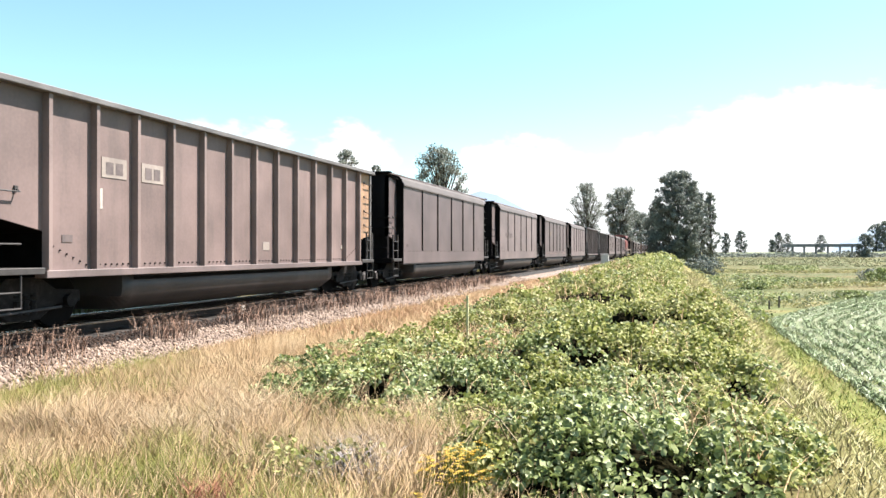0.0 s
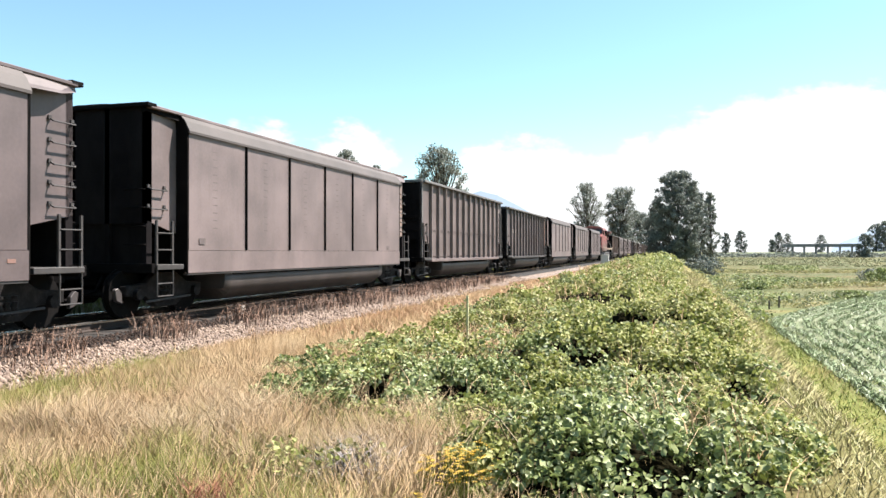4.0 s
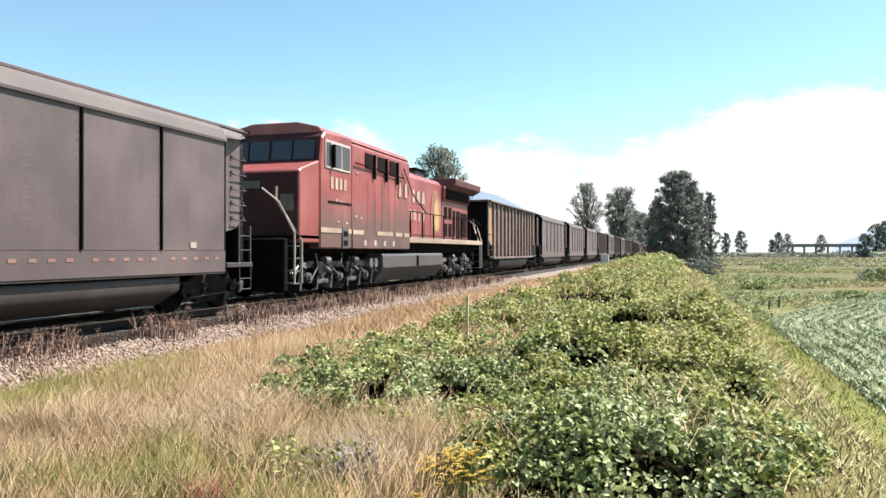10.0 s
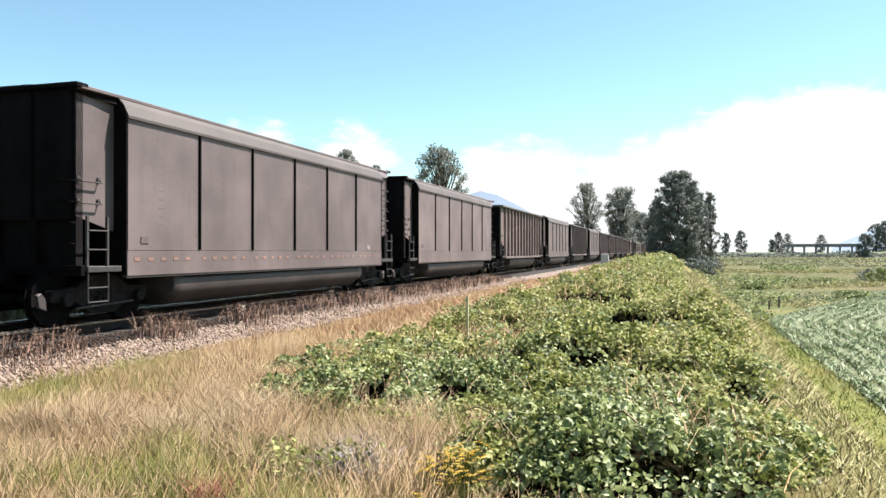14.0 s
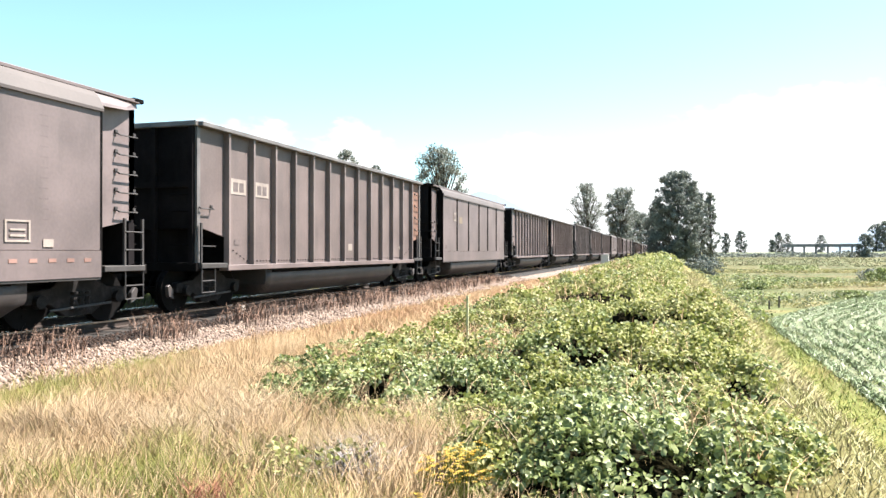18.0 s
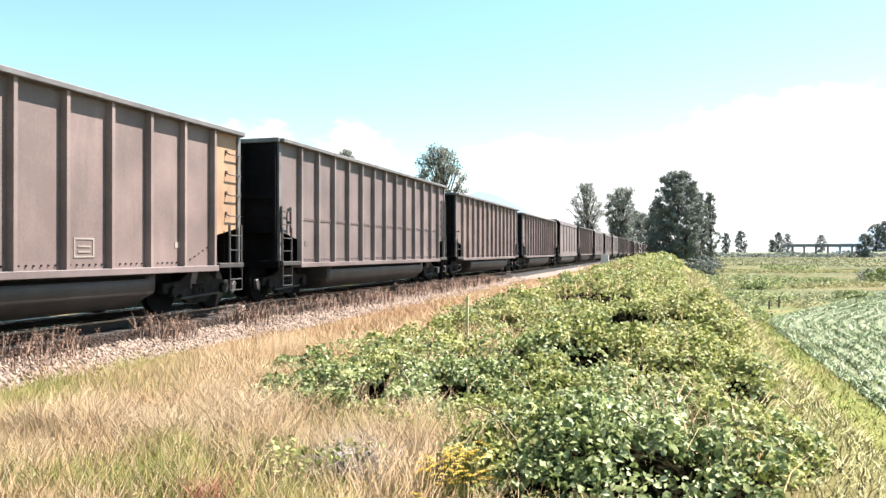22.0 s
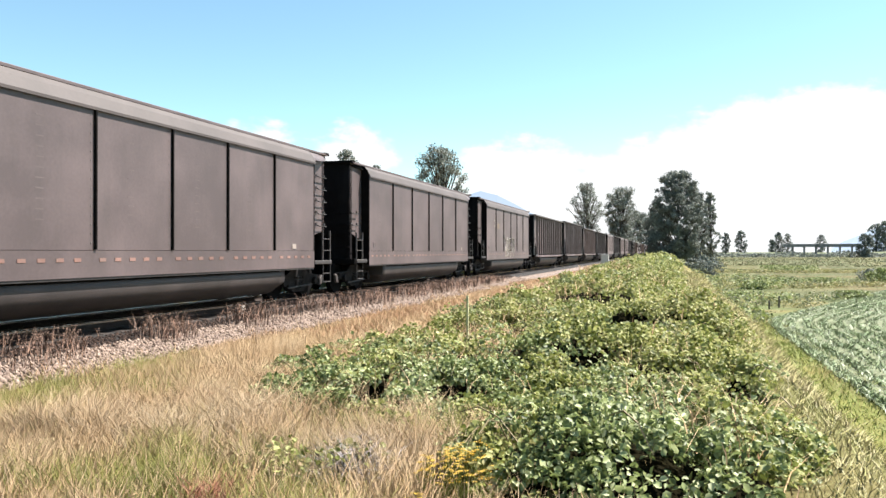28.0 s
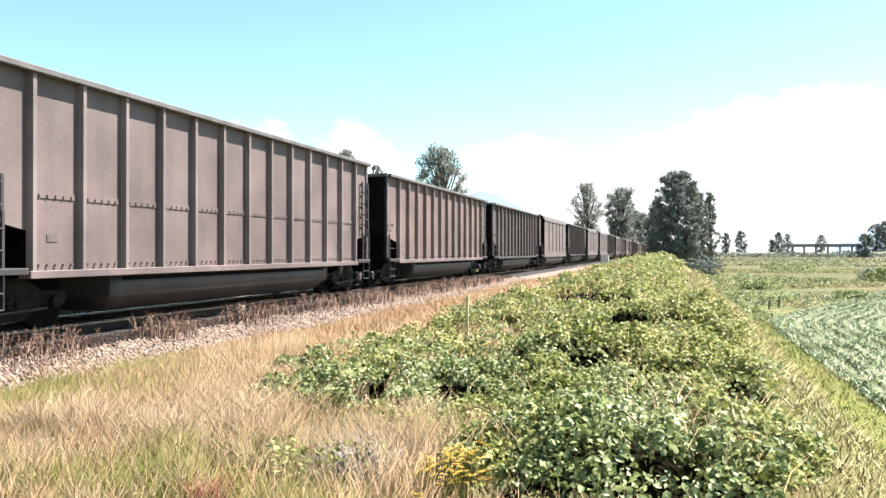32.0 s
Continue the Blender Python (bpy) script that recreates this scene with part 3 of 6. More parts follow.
# ---- train: gondola with outside ribs ----
def ribbed_gondola(colour, end_colour, style, n_ribs=13, tiers=False, top=3.80):
    car = thing("coal_gondola", "ribbed steel coal gondola with a rounded tub, dusty brown", "rail car", "cars of the coal train")
    P, E = PAINT[colour], PAINT[end_colour]
    span = 6.12
    for sx in (-1, 1):
        xi, xs = sx * 1.40, sx * 1.435
        side = part("side_sheet", boxes((min(xi, xs), max(xi, xs), -span, span, 0.95, top - 0.08)), P, car)
        sill = boxes((min(sx * 1.34, sx * 1.58), max(sx * 1.34, sx * 1.58), -span - 0.1, span + 0.1, 0.855, 0.975))
        part("side_sill", sill, PAINT["grey"] if colour != "dark" else M_STEEL, car, "flat bottom rail", 0.008)
        bm = bmesh.new()
        box(bm, min(sx * 1.30, sx * 1.61), max(sx * 1.30, sx * 1.61), -7.20, 7.20, top - 0.10, top)
        part("top_chord", bm, M_CHORD, car, "pale worn top rail", 0.012)
        for k in range(n_ribs):
            y = -span + 2 * span * k / (n_ribs - 1)
            bm = bmesh.new()
            w = 0.036
            prism(bm, [(sx * 1.43, y - w - 0.012), (sx * 1.555, y - w), (sx * 1.555, y + w), (sx * 1.43, y + w + 0.012)], 2, 0.97, top - 0.095)
            part("rib", bm, WORN[colour], car)
        if tiers and sx > 0:
            for k in range(n_ribs - 1):
                y0, y1 = -span + 2 * span * k / (n_ribs - 1) + 0.1, -span + 2 * span * (k + 1) / (n_ribs - 1) - 0.1
                bm = bmesh.new()
                part("seam_strip", boxes((min(xs, sx * 1.45), max(xs, sx * 1.45), y0, y1, 2.10, 2.19)), P, side, "riveted seam strip")
                for j in range(5):
                    for zz in (2.145, 1.06):
                        disc(bm, (sx * 1.455, y0 + (j + 0.5) * (y1 - y0) / 5, zz), 0.022, 0.04, n=6)
                tagged(part("rivets", bm, P, side), kind="stuff")
        elif sx > 0:
            bm = bmesh.new()
            for k in range(n_ribs - 1):
                for j in range(6):
                    y = -span + 2 * span * (k + 0.15 + 0.7 * j / 5) / (n_ribs - 1)
                    disc(bm, (sx * 1.44, y, 1.05 if 0 < k < n_ribs - 2 else 1.05 + 0.06 * (5 - j if k == 0 else j)), 0.016, 0.03, n=6)
            tagged(part("riveting", bm, M_BLACK, side), kind="stuff")
        for sy in (-1, 1):
            # corner panel with a sloping lower edge
            bm = bmesh.new()
            prism(bm, [(sy * span, 1.58), (sy * 7.18, 1.80), (sy * 7.18, top - 0.10), (sy * span, top - 0.10)], 0, min(xi, xs), max(xi, xs))
            part("corner_panel", bm, E if sy > 0 or colour == "tan" else P, car, "corner panel over the platform")
            part("corner_post", boxes((min(sx * 1.42, sx * 1.475), max(sx * 1.42, sx * 1.475), min(sy * 7.10, sy * 7.21), max(sy * 7.10, sy * 7.21), 0.90, top - 0.10)), M_CHORD, car, "pale corner post")
    for sy in (-1, 1):
        ye = sy * 7.03
        wall = part("end_wall", boxes((-1.41, 1.41, min(ye, sy * 7.18), max(ye, sy * 7.18), 1.74, top - 0.08)), M_SOOT_SHADE, car, "end wall black with coal and painted-in shade")
        part("end_chord", boxes((-1.5, 1.5, min(sy * 7.08, sy * 7.30), max(sy * 7.08, sy * 7.30), top - 0.10, top + 0.01)), M_CHORD, car, "", 0.012)
        part("end_rib", boxes((-1.38, 1.38, min(sy * 7.18, sy * 7.26), max(sy * 7.18, sy * 7.26), 2.6, 2.72)), M_SOOT_SHADE, wall)
        for xx in (-1.36, -0.45, 0.45, 1.36):
            part("end_post", boxes((xx - 0.05, xx + 0.05, min(sy * 7.18, sy * 7.28), max(sy * 7.18, sy * 7.28), 1.0, top - 0.10)), M_SOOT_SHADE, wall)
        bm = bmesh.new()
        prism(bm, [(sy * 7.16, 1.80), (sy * 6.0, 1.56), (sy * 6.0, 0.88), (sy * 5.9, 0.88), (sy * 5.9, 1.66), (sy * 7.16, 1.90)], 0, -1.395, 1.395)
        part("slope_sheet", bm, M_BLACK, car, "sloping floor sheet above the truck")
        # added plate that keeps the opening over the truck dark
        part("end_bulkhead", boxes((-1.22, 1.22, min(sy * 6.94, sy * 6.98), max(sy * 6.94, sy * 6.98), 1.0, 1.82)), M_SOOT_SHADE, car, "added black plate that darkens the opening over the truck")
        add_end_gear(car, sy, 1.435, 1.58, 7.18, style)
        add_truck(car, sy * 6.17)
        add_coupler(car, sy)
    part("floor", boxes((-1.38, 1.38, -5.95, 5.95, 0.86, 0.93)), M_BLACK, car)
    add_tub(car, 1.41, 0.86)
    return car


# ---- train: smooth-sided gondola ----
M_DIMPLE = surface("grimy_pressed_dash", tones((0.140, 0.108, 0.106), 0.8, 1.2), 0.6, scale=1.5, fine=20, bump=0)

JOINTS = (-6.135, -4.015, -1.98, 0.06, 1.965, 3.985, 6.135)     # where the side panels meet


def smooth_gondola(colour, end_colour, dots):
    car = thing("coal_gondola", "smooth-sided aluminium coal gondola with rounded top and tub, dusty grey", "rail car", "cars of the coal train")
    P, E = PAINT[colour], PAINT[end_colour]
    span, n = 6.135, 6
    w = 2 * span / n
    for sx in (-1, 1):
        lo, hi = min(sx * 1.49, sx * 1.535), max(sx * 1.49, sx * 1.535)
        side = part("side_backing", boxes((lo, hi, -span, span, 1.2, 3.66)), M_BLACK, car)
        bm = bmesh.new()
        prism(bm, [(sx * 1.545, 0.83), (sx * 1.575, 0.84), (sx * 1.575, 1.285), (sx * 1.49, 1.285), (sx * 1.49, 0.83)], 1, -span, span)
        part("lower_side_strip", bm, P, car)
        for y0, y1 in zip(JOINTS, JOINTS[1:]):
            part("side_panel", boxes((min(sx * 1.53, sx * 1.565), max(sx * 1.53, sx * 1.565), y0 + 0.004, y1 - 0.004, 1.29, 3.64)), P, side, "", 0.004)
        # black posts stand in for shaded post faces and their cast shadow
        for y in JOINTS[1:-1]:
            part("side_post", boxes((min(sx * 1.53, sx * 1.607), max(sx * 1.53, sx * 1.607), y - 0.005, y + 0.035, 1.30, 3.63)), M_BLACK, side, "narrow post between panels, black in place of its shade", 0.004)
            if sx > 0:
                bm = bmesh.new()
                for j in range(15):
                    disc(bm, (1.567, y - 0.075, 1.42 + 0.152 * j), 0.014, 0.014, n=6)
                tagged(part("riveting", bm, M_CHORD, side), kind="stuff")
        if sx > 0:
            bm = bmesh.new()
            for k in range(n):
                for j in range(11):
                    yc = 0.56 * JOINTS[k] + 0.44 * JOINTS[k + 1]
                    box(bm, 1.56, 1.5665, yc - 0.08, yc + 0.08, 1.75 + 0.16 * j, 1.772 + 0.16 * j)
            tagged(part("pressed_dash_pattern", bm, M_DIMPLE, side, "faint columns of pressed dashes"), kind="stuff")
        # top strip that leans inward to the coaming, its paint darkened against the extra sun
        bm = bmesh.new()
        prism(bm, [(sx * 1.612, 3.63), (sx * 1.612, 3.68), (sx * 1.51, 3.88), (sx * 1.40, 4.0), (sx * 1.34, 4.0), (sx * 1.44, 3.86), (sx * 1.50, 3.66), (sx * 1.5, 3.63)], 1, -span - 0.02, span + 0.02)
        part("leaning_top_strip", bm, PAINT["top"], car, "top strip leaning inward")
        part("top_coaming", boxes((min(sx * 1.3, sx * 1.42), max(sx * 1.3, sx * 1.42), -7.05, 7.29, 3.985, 4.05)), P, car, "", 0.01)
        if dots and sx > 0:
            for k in range(30):
                y = -span + 0.25 + w * (k // 5) + 0.37 * (k % 5)
                part("reflector", boxes((min(sx * 1.57, sx * 1.582), max(sx * 1.57, sx * 1.582), y - 0.075, y + 0.075, 1.10, 1.16)), M_REFLECT, side, "orange and white reflective patch")
        part("sill_shadow_lip", boxes((min(sx * 1.45, sx * 1.56), max(sx * 1.45, sx * 1.56), -span, span, 0.80, 0.835)), M_STEEL, car)
        for sy in (-1, 1):
            d = 0.24 if sy > 0 else 0.0
            # inset corner panel, its top corner clipped, and the flange where the side ends
            bm = bmesh.new()
            prism(bm, [(sy * span, 1.62), (sy * (7.05 + d), 1.86), (sy * (7.05 + d), 3.95), (sy * span, 3.95)], 0, min(sx * 1.27, sx * 1.30), max(sx * 1.27, sx * 1.30))
            part("corner_panel", bm, E if sy > 0 else P, car, "inset corner panel over the platform")
            bm = bmesh.new()
            prism(bm, [(sx * 1.25, 1.0), (sx * 1.57, 0.84), (sx * 1.57, 3.68), (sx * 1.50, 3.86), (sx * 1.40, 3.98), (sx * 1.25, 3.98)], 1, min(sy * (span - 0.02), sy * (span + 0.03)), max(sy * (span - 0.02), sy * (span + 0.03)))
            # the flange is black because the shade of the recess is painted in
            part("side_flange", bm, M_BLACK, car, "end flange of the side, blackened for shade")
            # the leaning top runs on over the end bay and narrows towards the end
            bm = bmesh.new()
            v = [bm.verts.new((sx * x, sy * y, z)) for y, xo in (((span, 1.56), (6.85, 1.50), (7.31, 1.36)) if sy > 0 else ((span, 1.40), (6.75, 1.36), (7.07, 1.32))) for x, z in ((1.20, 3.90), (xo, 3.74 + (1.56 - xo) * 0.8), (xo - 0.02, 3.80 + (1.56 - xo) * 0.6), (min(1.34, xo - 0.04), 4.045), (1.20, 4.045))]
            for j in (0, 5):
                for q in range(5):
                    bm.faces.new((v[j + q], v[j + (q + 1) % 5], v[j + 5 + (q + 1) % 5], v[j + 5 + q]))
            bm.faces.new(v[:5])
            bm.faces.new(v[10:][::-1])
            part("end_hood", bm, P if sy > 0 else M_BLACK, car, "narrowing top over the end bay")
    for sy in (-1, 1):
        d = 0.24 if sy > 0 else 0.0
        ye = sy * (7.02 + d)
        bm = bmesh.new()
        prism(bm, [(-1.3, 1.8), (1.3, 1.8), (1.3, 3.9), (1.1, 4.05), (0.3, 4.12), (-0.3, 4.12), (-1.1, 4.05), (-1.3, 3.9)], 1, min(ye, sy * (7.05 + d)), max(ye, sy * (7.05 + d)))
        wall = part("end_wall", bm, M_SOOT_SHADE, car, "dark end wall")
        part("end_cap", boxes((-1.42, 1.42, min(sy * (6.90 + d), sy * (7.17 + d)), max(sy * (6.90 + d), sy * (7.17 + d)), 4.0, 4.08)), M_BLACK, car, "", 0.012)
        for xx in (-1.25, -0.4, 0.4, 1.25):
            part("end_post", boxes((xx - 0.05, xx + 0.05, min(sy * (7.05 + d), sy * (6.90 + d)), max(sy * (7.05 + d), sy * (6.90 + d)), 1.0, 4.0)), M_SOOT_SHADE, wall)
        bm = bmesh.new()
        prism(bm, [(sy * (7.03 + d), 1.86), (sy * 6.0, 1.60), (sy * 6.0, 0.88), (sy * 5.9, 0.88), (sy * 5.9, 1.70), (sy * (7.03 + d), 1.96)], 0, -1.265, 1.265)
        part("slope_sheet", bm, M_BLACK, car, "sloping floor sheet above the truck")
        # plate added to close off the lit view through the end opening
        part("end_bulkhead", boxes((-1.22, 1.22, min(sy * (6.94 + d), sy * (6.98 + d)), max(sy * (6.94 + d), sy * (6.98 + d)), 1.0, 1.82)), M_SOOT_SHADE, car, "added black plate that darkens the opening over the truck")
        add_end_gear(car, sy, 1.30, 1.55, 7.05 + d, "inset")
        add_truck(car, sy * 6.17)
        add_coupler(car, sy)
    part("floor", boxes((-1.45, 1.45, -5.95, 5.95, 0.86, 0.93)), M_BLACK, car)
    add_tub(car, 1.47, 0.86, 4.7)
    return car


# ---- train: locomotive ----
def locomotive():
    """Six-axle diesel; local y runs from the nose at -11.1 to the rear at +11.1."""
    lo = thing("diesel_locomotive", "faded red six-axle diesel locomotive with a grimy lower cab", "locomotive")
    # frame, deck and stripe
    part("frame", boxes((-1.2, 1.2, -10.2, 10.3, 1.2, 1.62)), M_BLACK, lo, "", 0.02)
    for y0, y1 in ((-9.6, -3.6), (3.5, 9.7)):
        part("underframe_casing", boxes((-0.88, 0.88, y0, y1, 0.55, 1.22)), M_BLACK, lo, "dark traction gear under the frame")
    for sx in (-1, 1):
        part("deck_edge", boxes((min(sx * 1.45, sx * 1.55), max(sx * 1.45, sx * 1.55), -0.95, 10.3, 1.60, 1.80)), M_CREAM, lo, "cream stripe along the deck edge", 0.01)
    part("deck", boxes((-1.5, 1.5, -9.6, 10.3, 1.62, 1.70)), M_BLACK, lo)
    # cab: nose, cab body, windows
    nose = bmesh.new()
    prism(nose, [(-9.55, 1.50), (-9.55, 3.40), (-9.42, 3.48), (-8.38, 3.79), (-8.3, 1.50)], 0, -1.5, 1.5)
    part("nose", nose, M_RED, lo, "blunt red nose", 0.03)
    part("nose_face", boxes((-1.45, 1.45, -9.572, -9.552, 1.55, 3.36)), M_NOSE, lo, "front plate of the nose, darkened to stand in for shade")
    cab = bmesh.new()
    prism(cab, [(-8.40, 1.35), (-8.40, 3.70), (-8.27, 4.46), (-8.05, 4.64), (-6.25, 4.70), (-6.25, 1.35)], 0, -1.54, 1.54)
    cabo = part("cab", cab, M_STAINED, lo, "wide red cab", 0.04)
    roof = bmesh.new()
    prism(roof, [(-1.52, 4.6), (-1.35, 4.78), (-0.7, 4.93), (0.7, 4.93), (1.35, 4.78), (1.52, 4.6)], 1, -8.15, -0.98)
    part("cab_roof", roof, M_RED, lo, "", 0.02)
    front = bmesh.new()
    prism(front, [(-8.418, 3.72), (-8.40, 3.72), (-8.27, 4.46), (-8.06, 4.64), (-8.085, 4.665), (-8.29, 4.47)], 0, -1.50, 1.50)
    part("cab_front", front, M_NOSE, cabo, "maroon cab front plate, darkened for shade")
    for x0, x1 in ((-1.36, -0.72), (-0.66, -0.04), (0.04, 0.66), (0.72, 1.36)):
        wn = bmesh.new()
        prism(wn, [(-8.435, 3.84), (-8.38, 3.84), (-8.29, 4.38), (-8.345, 4.38)], 0, x0, x1)
        part("windshield_pane", wn, M_GLASS, cabo, "dark windshield pane")
    for sx in (-1, 1):
        xo = sx * 1.545

        def plate(name, y0, y1, z0, z1, m, par, d=0.02, lab=""):
            return part(name, boxes((min(xo, xo + sx * d), max(xo, xo + sx * d), y0, y1, z0, z1)), m, par, lab, 0.004)
        wf = plate("side_window", -8.12, -6.40, 3.62, 4.42, M_WHITE, cabo, 0.02, "aluminium framed sliding side window")
        for y0, y1 in ((-8.06, -7.74), (-7.62, -7.06), (-6.98, -6.46)):
            part("pane", boxes((min(xo, xo + sx * 0.032), max(xo, xo + sx * 0.032), y0, y1, 3.70, 4.35)), M_GLASS, wf, "grey reflecting pane")
        plate("mirror", -7.72, -7.64, 3.66, 4.30, M_BLACK, cabo, 0.12)
        plate("panel_rail", -7.9, -6.3, 2.66, 2.71, M_BLACK, cabo, 0.02)
        for y0, y1 in ((-8.38, -7.0), (-6.55, -6.3)):
            plate("cab_stripe", y0, y1, 1.80, 1.94, M_CREAM, cabo, 0.012, "cream stripe")
        for y0, y1 in ((-6.18, -5.35), (-4.2, -2.75), (-2.45, -1.75), (-1.6, -1.0)):
            part("cabinet_stripe", boxes((min(xo, xo + sx * 0.014), max(xo, xo + sx * 0.014), y0, y1, 1.80, 1.93)), M_CREAM, lo, "length of worn cream stripe")
        box_y = -6.98
        well = plate("step_well", box_y, box_y + 0.42, 1.36, 1.98, M_TANK, cabo, 0.03, "grey step well below the cab door")
        for k in range(2):
            part("step_slot", boxes((min(xo, xo + sx * 0.036), max(xo, xo + sx * 0.036), box_y + 0.06, box_y + 0.36, 1.44 + 0.27 * k, 1.60 + 0.27 * k)), M_BLACK, well)
        for k in range(4):
            y0 = -7.75 + k * 0.30
            plate("number_bar", y0, y0 + 0.17, 3.06, 3.40, M_LETTER, cabo, 0.012, "white number block")
        # full-width equipment cabinet behind the cab
        eq = bmesh.new()
        prism(eq, [(sx * 1.53, 1.35), (sx * 1.53, 4.5), (sx * 1.42, 4.65), (sx * 0.4, 4.7), (sx * 0.4, 1.35)], 1, -6.22, -0.95)
        eqo = part("equipment_cabinet", eq, M_STAINED, lo, "red equipment cabinet with stained doors", 0.02)
        for k in range(3):
            y0 = -5.2 + k * 1.08
            vent = plate("vent_opening", y0, y0 + 0.68, 3.92, 4.40, M_GRILLE, eqo, 0.014, "dark square vent")
            part("vent_hood", boxes((min(xo, xo + sx * 0.08), max(xo, xo + sx * 0.08), y0 + 0.66, y0 + 0.74, 3.62, 4.40)), M_BLACK, vent)
        plate("lower_skirt", -6.20, -0.97, 1.37, 1.80, M_GRIME, eqo, 0.006)
        for p in (((-6.1, 3.98), (-1.7, 3.90)), ((-1.75, 4.25), (-0.75, 3.40)), ((-0.75, 3.40), (1.1, 2.82))):
            part("air_pipe", rods(0.022, *(((sx * 1.6, a[0], a[1]), (sx * (1.6 if b[0] < 0 else 1.5), b[0], b[1])) for a, b in (p,))), M_BLACK, lo, "dark pipe along the cabinet")
        for k in range(5):
            plate("door_seam", -5.0 + 0.62 * k, -4.985 + 0.62 * k, 1.95, 3.6, M_WING, eqo, 0.005)
        for k in range(4):
            plate("safety_placard", -5.3 + 0.85 * k, -5.12 + 0.85 * k, 1.45, 1.62, M_WHITE, eqo, 0.012)
        for y0, z0 in ((-7.4, 2.72), (-7.1, 2.70), (-6.0, 2.32), (-5.6, 2.28), (-7.3, 2.1), (-6.7, 2.08), (-5.9, 3.66), (-4.6, 3.60)):
            plate("warning_sticker", y0, y0 + 0.13, z0, z0 + 0.06, M_WHITE, cabo if y0 < -6.3 else eqo, 0.01, "small white sticker")
        # engine hood
        hd = bmesh.new()
        prism(hd, [(sx * 0.98, 1.70), (sx * 0.98, 4.20), (sx * 0.80, 4.40), (0.0, 4.44), (0.0, 1.70)], 1, -0.93, 5.0)
        hood = part("engine_hood", hd, M_RED, lo, "long red engine hood with side doors", 0.02)
        xh = sx * 0.985

        def hplate(name, y0, y1, z0, z1, m, d=0.02, lab="", par=None):
            return part(name, boxes((min(xh, xh + sx * d), max(xh, xh + sx * d), y0, y1, z0, z1)), m, par or hood, lab, 0.004)
        for k in range(7):
            hplate("hood_door", -0.85 + k * 0.83, -0.85 + k * 0.83 + 0.78, 1.95, 3.05, M_RED, 0.018, "hinged hood door")
        # two rows of plain shapes where the company's name stands
        shapes = (((0.15, 0), (0.85, 0), (0.6, 1), (0.4, 1)), ((0, 0), (1, 0), (0.85, 1), (0.15, 1)), ((0.1, 0), (0.9, 0), (1, 0.3), (1, 0.7), (0.9, 1), (0.1, 1), (0, 0.7), (0, 0.3)), ((0.2, 0), (0.8, 0), (0.8, 1), (0.2, 1)))
        for row, (z0, y0, cnt) in enumerate(((3.22, -2.25, 8), (2.52, -1.15, 7))):
            for k in range(cnt):
                ya = y0 + k * (0.62 if row == 0 else 0.55)
                wid, tall = (0.40, 0.50) if row == 0 else (0.34, 0.41)
                base, par = (xo, eqo) if ya < -1.3 else (xh, hood)
                bm = bmesh.new()
                prism(bm, [(ya + wid * p, z0 + tall * q) for p, q in shapes[(k * 3 + row) % 4]], 0, min(base, base + sx * 0.024), max(base, base + sx * 0.024))
                part("lettering_block", bm, M_LETTER, par, "cream lettering shape")
        em = bmesh.new()
        pts = [(4.05 + 0.74 * math.cos(a) * (1 - 0.12 * math.sin(a)), 2.98 + 0.96 * math.sin(a)) for a in np.linspace(0, 2 * math.pi, 20, endpoint=False)]
        prism(em, pts, 0, min(xh, xh + sx * 0.022), max(xh, xh + sx * 0.022))
        emo = part("emblem", em, M_EMBLEM, hood, "faded golden emblem shape")
        em = bmesh.new()
        pts = [(4.12 + 0.40 * math.cos(a) * (1 - 0.25 * math.sin(a)), 2.86 + 0.70 * math.sin(a)) for a in np.linspace(0, 2 * math.pi, 18, endpoint=False)]
        prism(em, pts, 0, min(xh + sx * 0.02, xh + sx * 0.027), max(xh + sx * 0.02, xh + sx * 0.027))
        part("shield", em, M_SHIELD, emo, "paler golden field of the emblem")
        # radiator section with its overhanging wings
        rd = bmesh.new()
        prism(rd, [(sx * 0.0, 1.70), (sx * 1.0, 1.70), (sx * 1.0, 3.55), (sx * 1.12, 3.65), (sx * 1.12, 4.2), (0.0, 4.2)], 1, 5.0, 9.4)
        rad = part("radiator_house", rd, M_RED, lo, "radiator house with louvred doors", 0.02)
        wg = bmesh.new()
        prism(wg, [(0.0, 4.2), (sx * 1.12, 4.08), (sx * 1.50, 4.28), (sx * 1.54, 4.55), (sx * 1.48, 4.585), (0.0, 4.585)], 1, 5.4, 10.05)
        part("radiator_wing", wg, M_WING, lo, "overhanging radiator wing", 0.02)
        part("radiator_screen", boxes((min(sx * 1.12, sx * 1.15), max(sx * 1.12, sx * 1.15), 5.1, 9.2, 3.62, 4.12)), M_GRILLE, rad, "dark radiator screen")
        for k, (y0, y1, z0, z1) in enumerate(((5.25, 5.8, 2.75, 3.3), (5.25, 5.8, 1.95, 2.55), (6.0, 6.5, 2.75, 3.3), (6.0, 6.5, 1.95, 2.55), (6.75, 7.1, 2.0, 3.2), (7.3, 7.95, 1.9, 3.2), (8.1, 8.45, 1.95, 3.15), (8.55, 8.85, 1.95, 3.15), (8.95, 9.25, 1.95, 3.15))):
            part("louvre_door", boxes((min(sx * 1.0, sx * 1.02), max(sx * 1.0, sx * 1.02), y0, y1, z0, z1)), M_GRILLE, rad, "dark louvred door", 0.004)
        # fuel tank
        ft = bmesh.new()
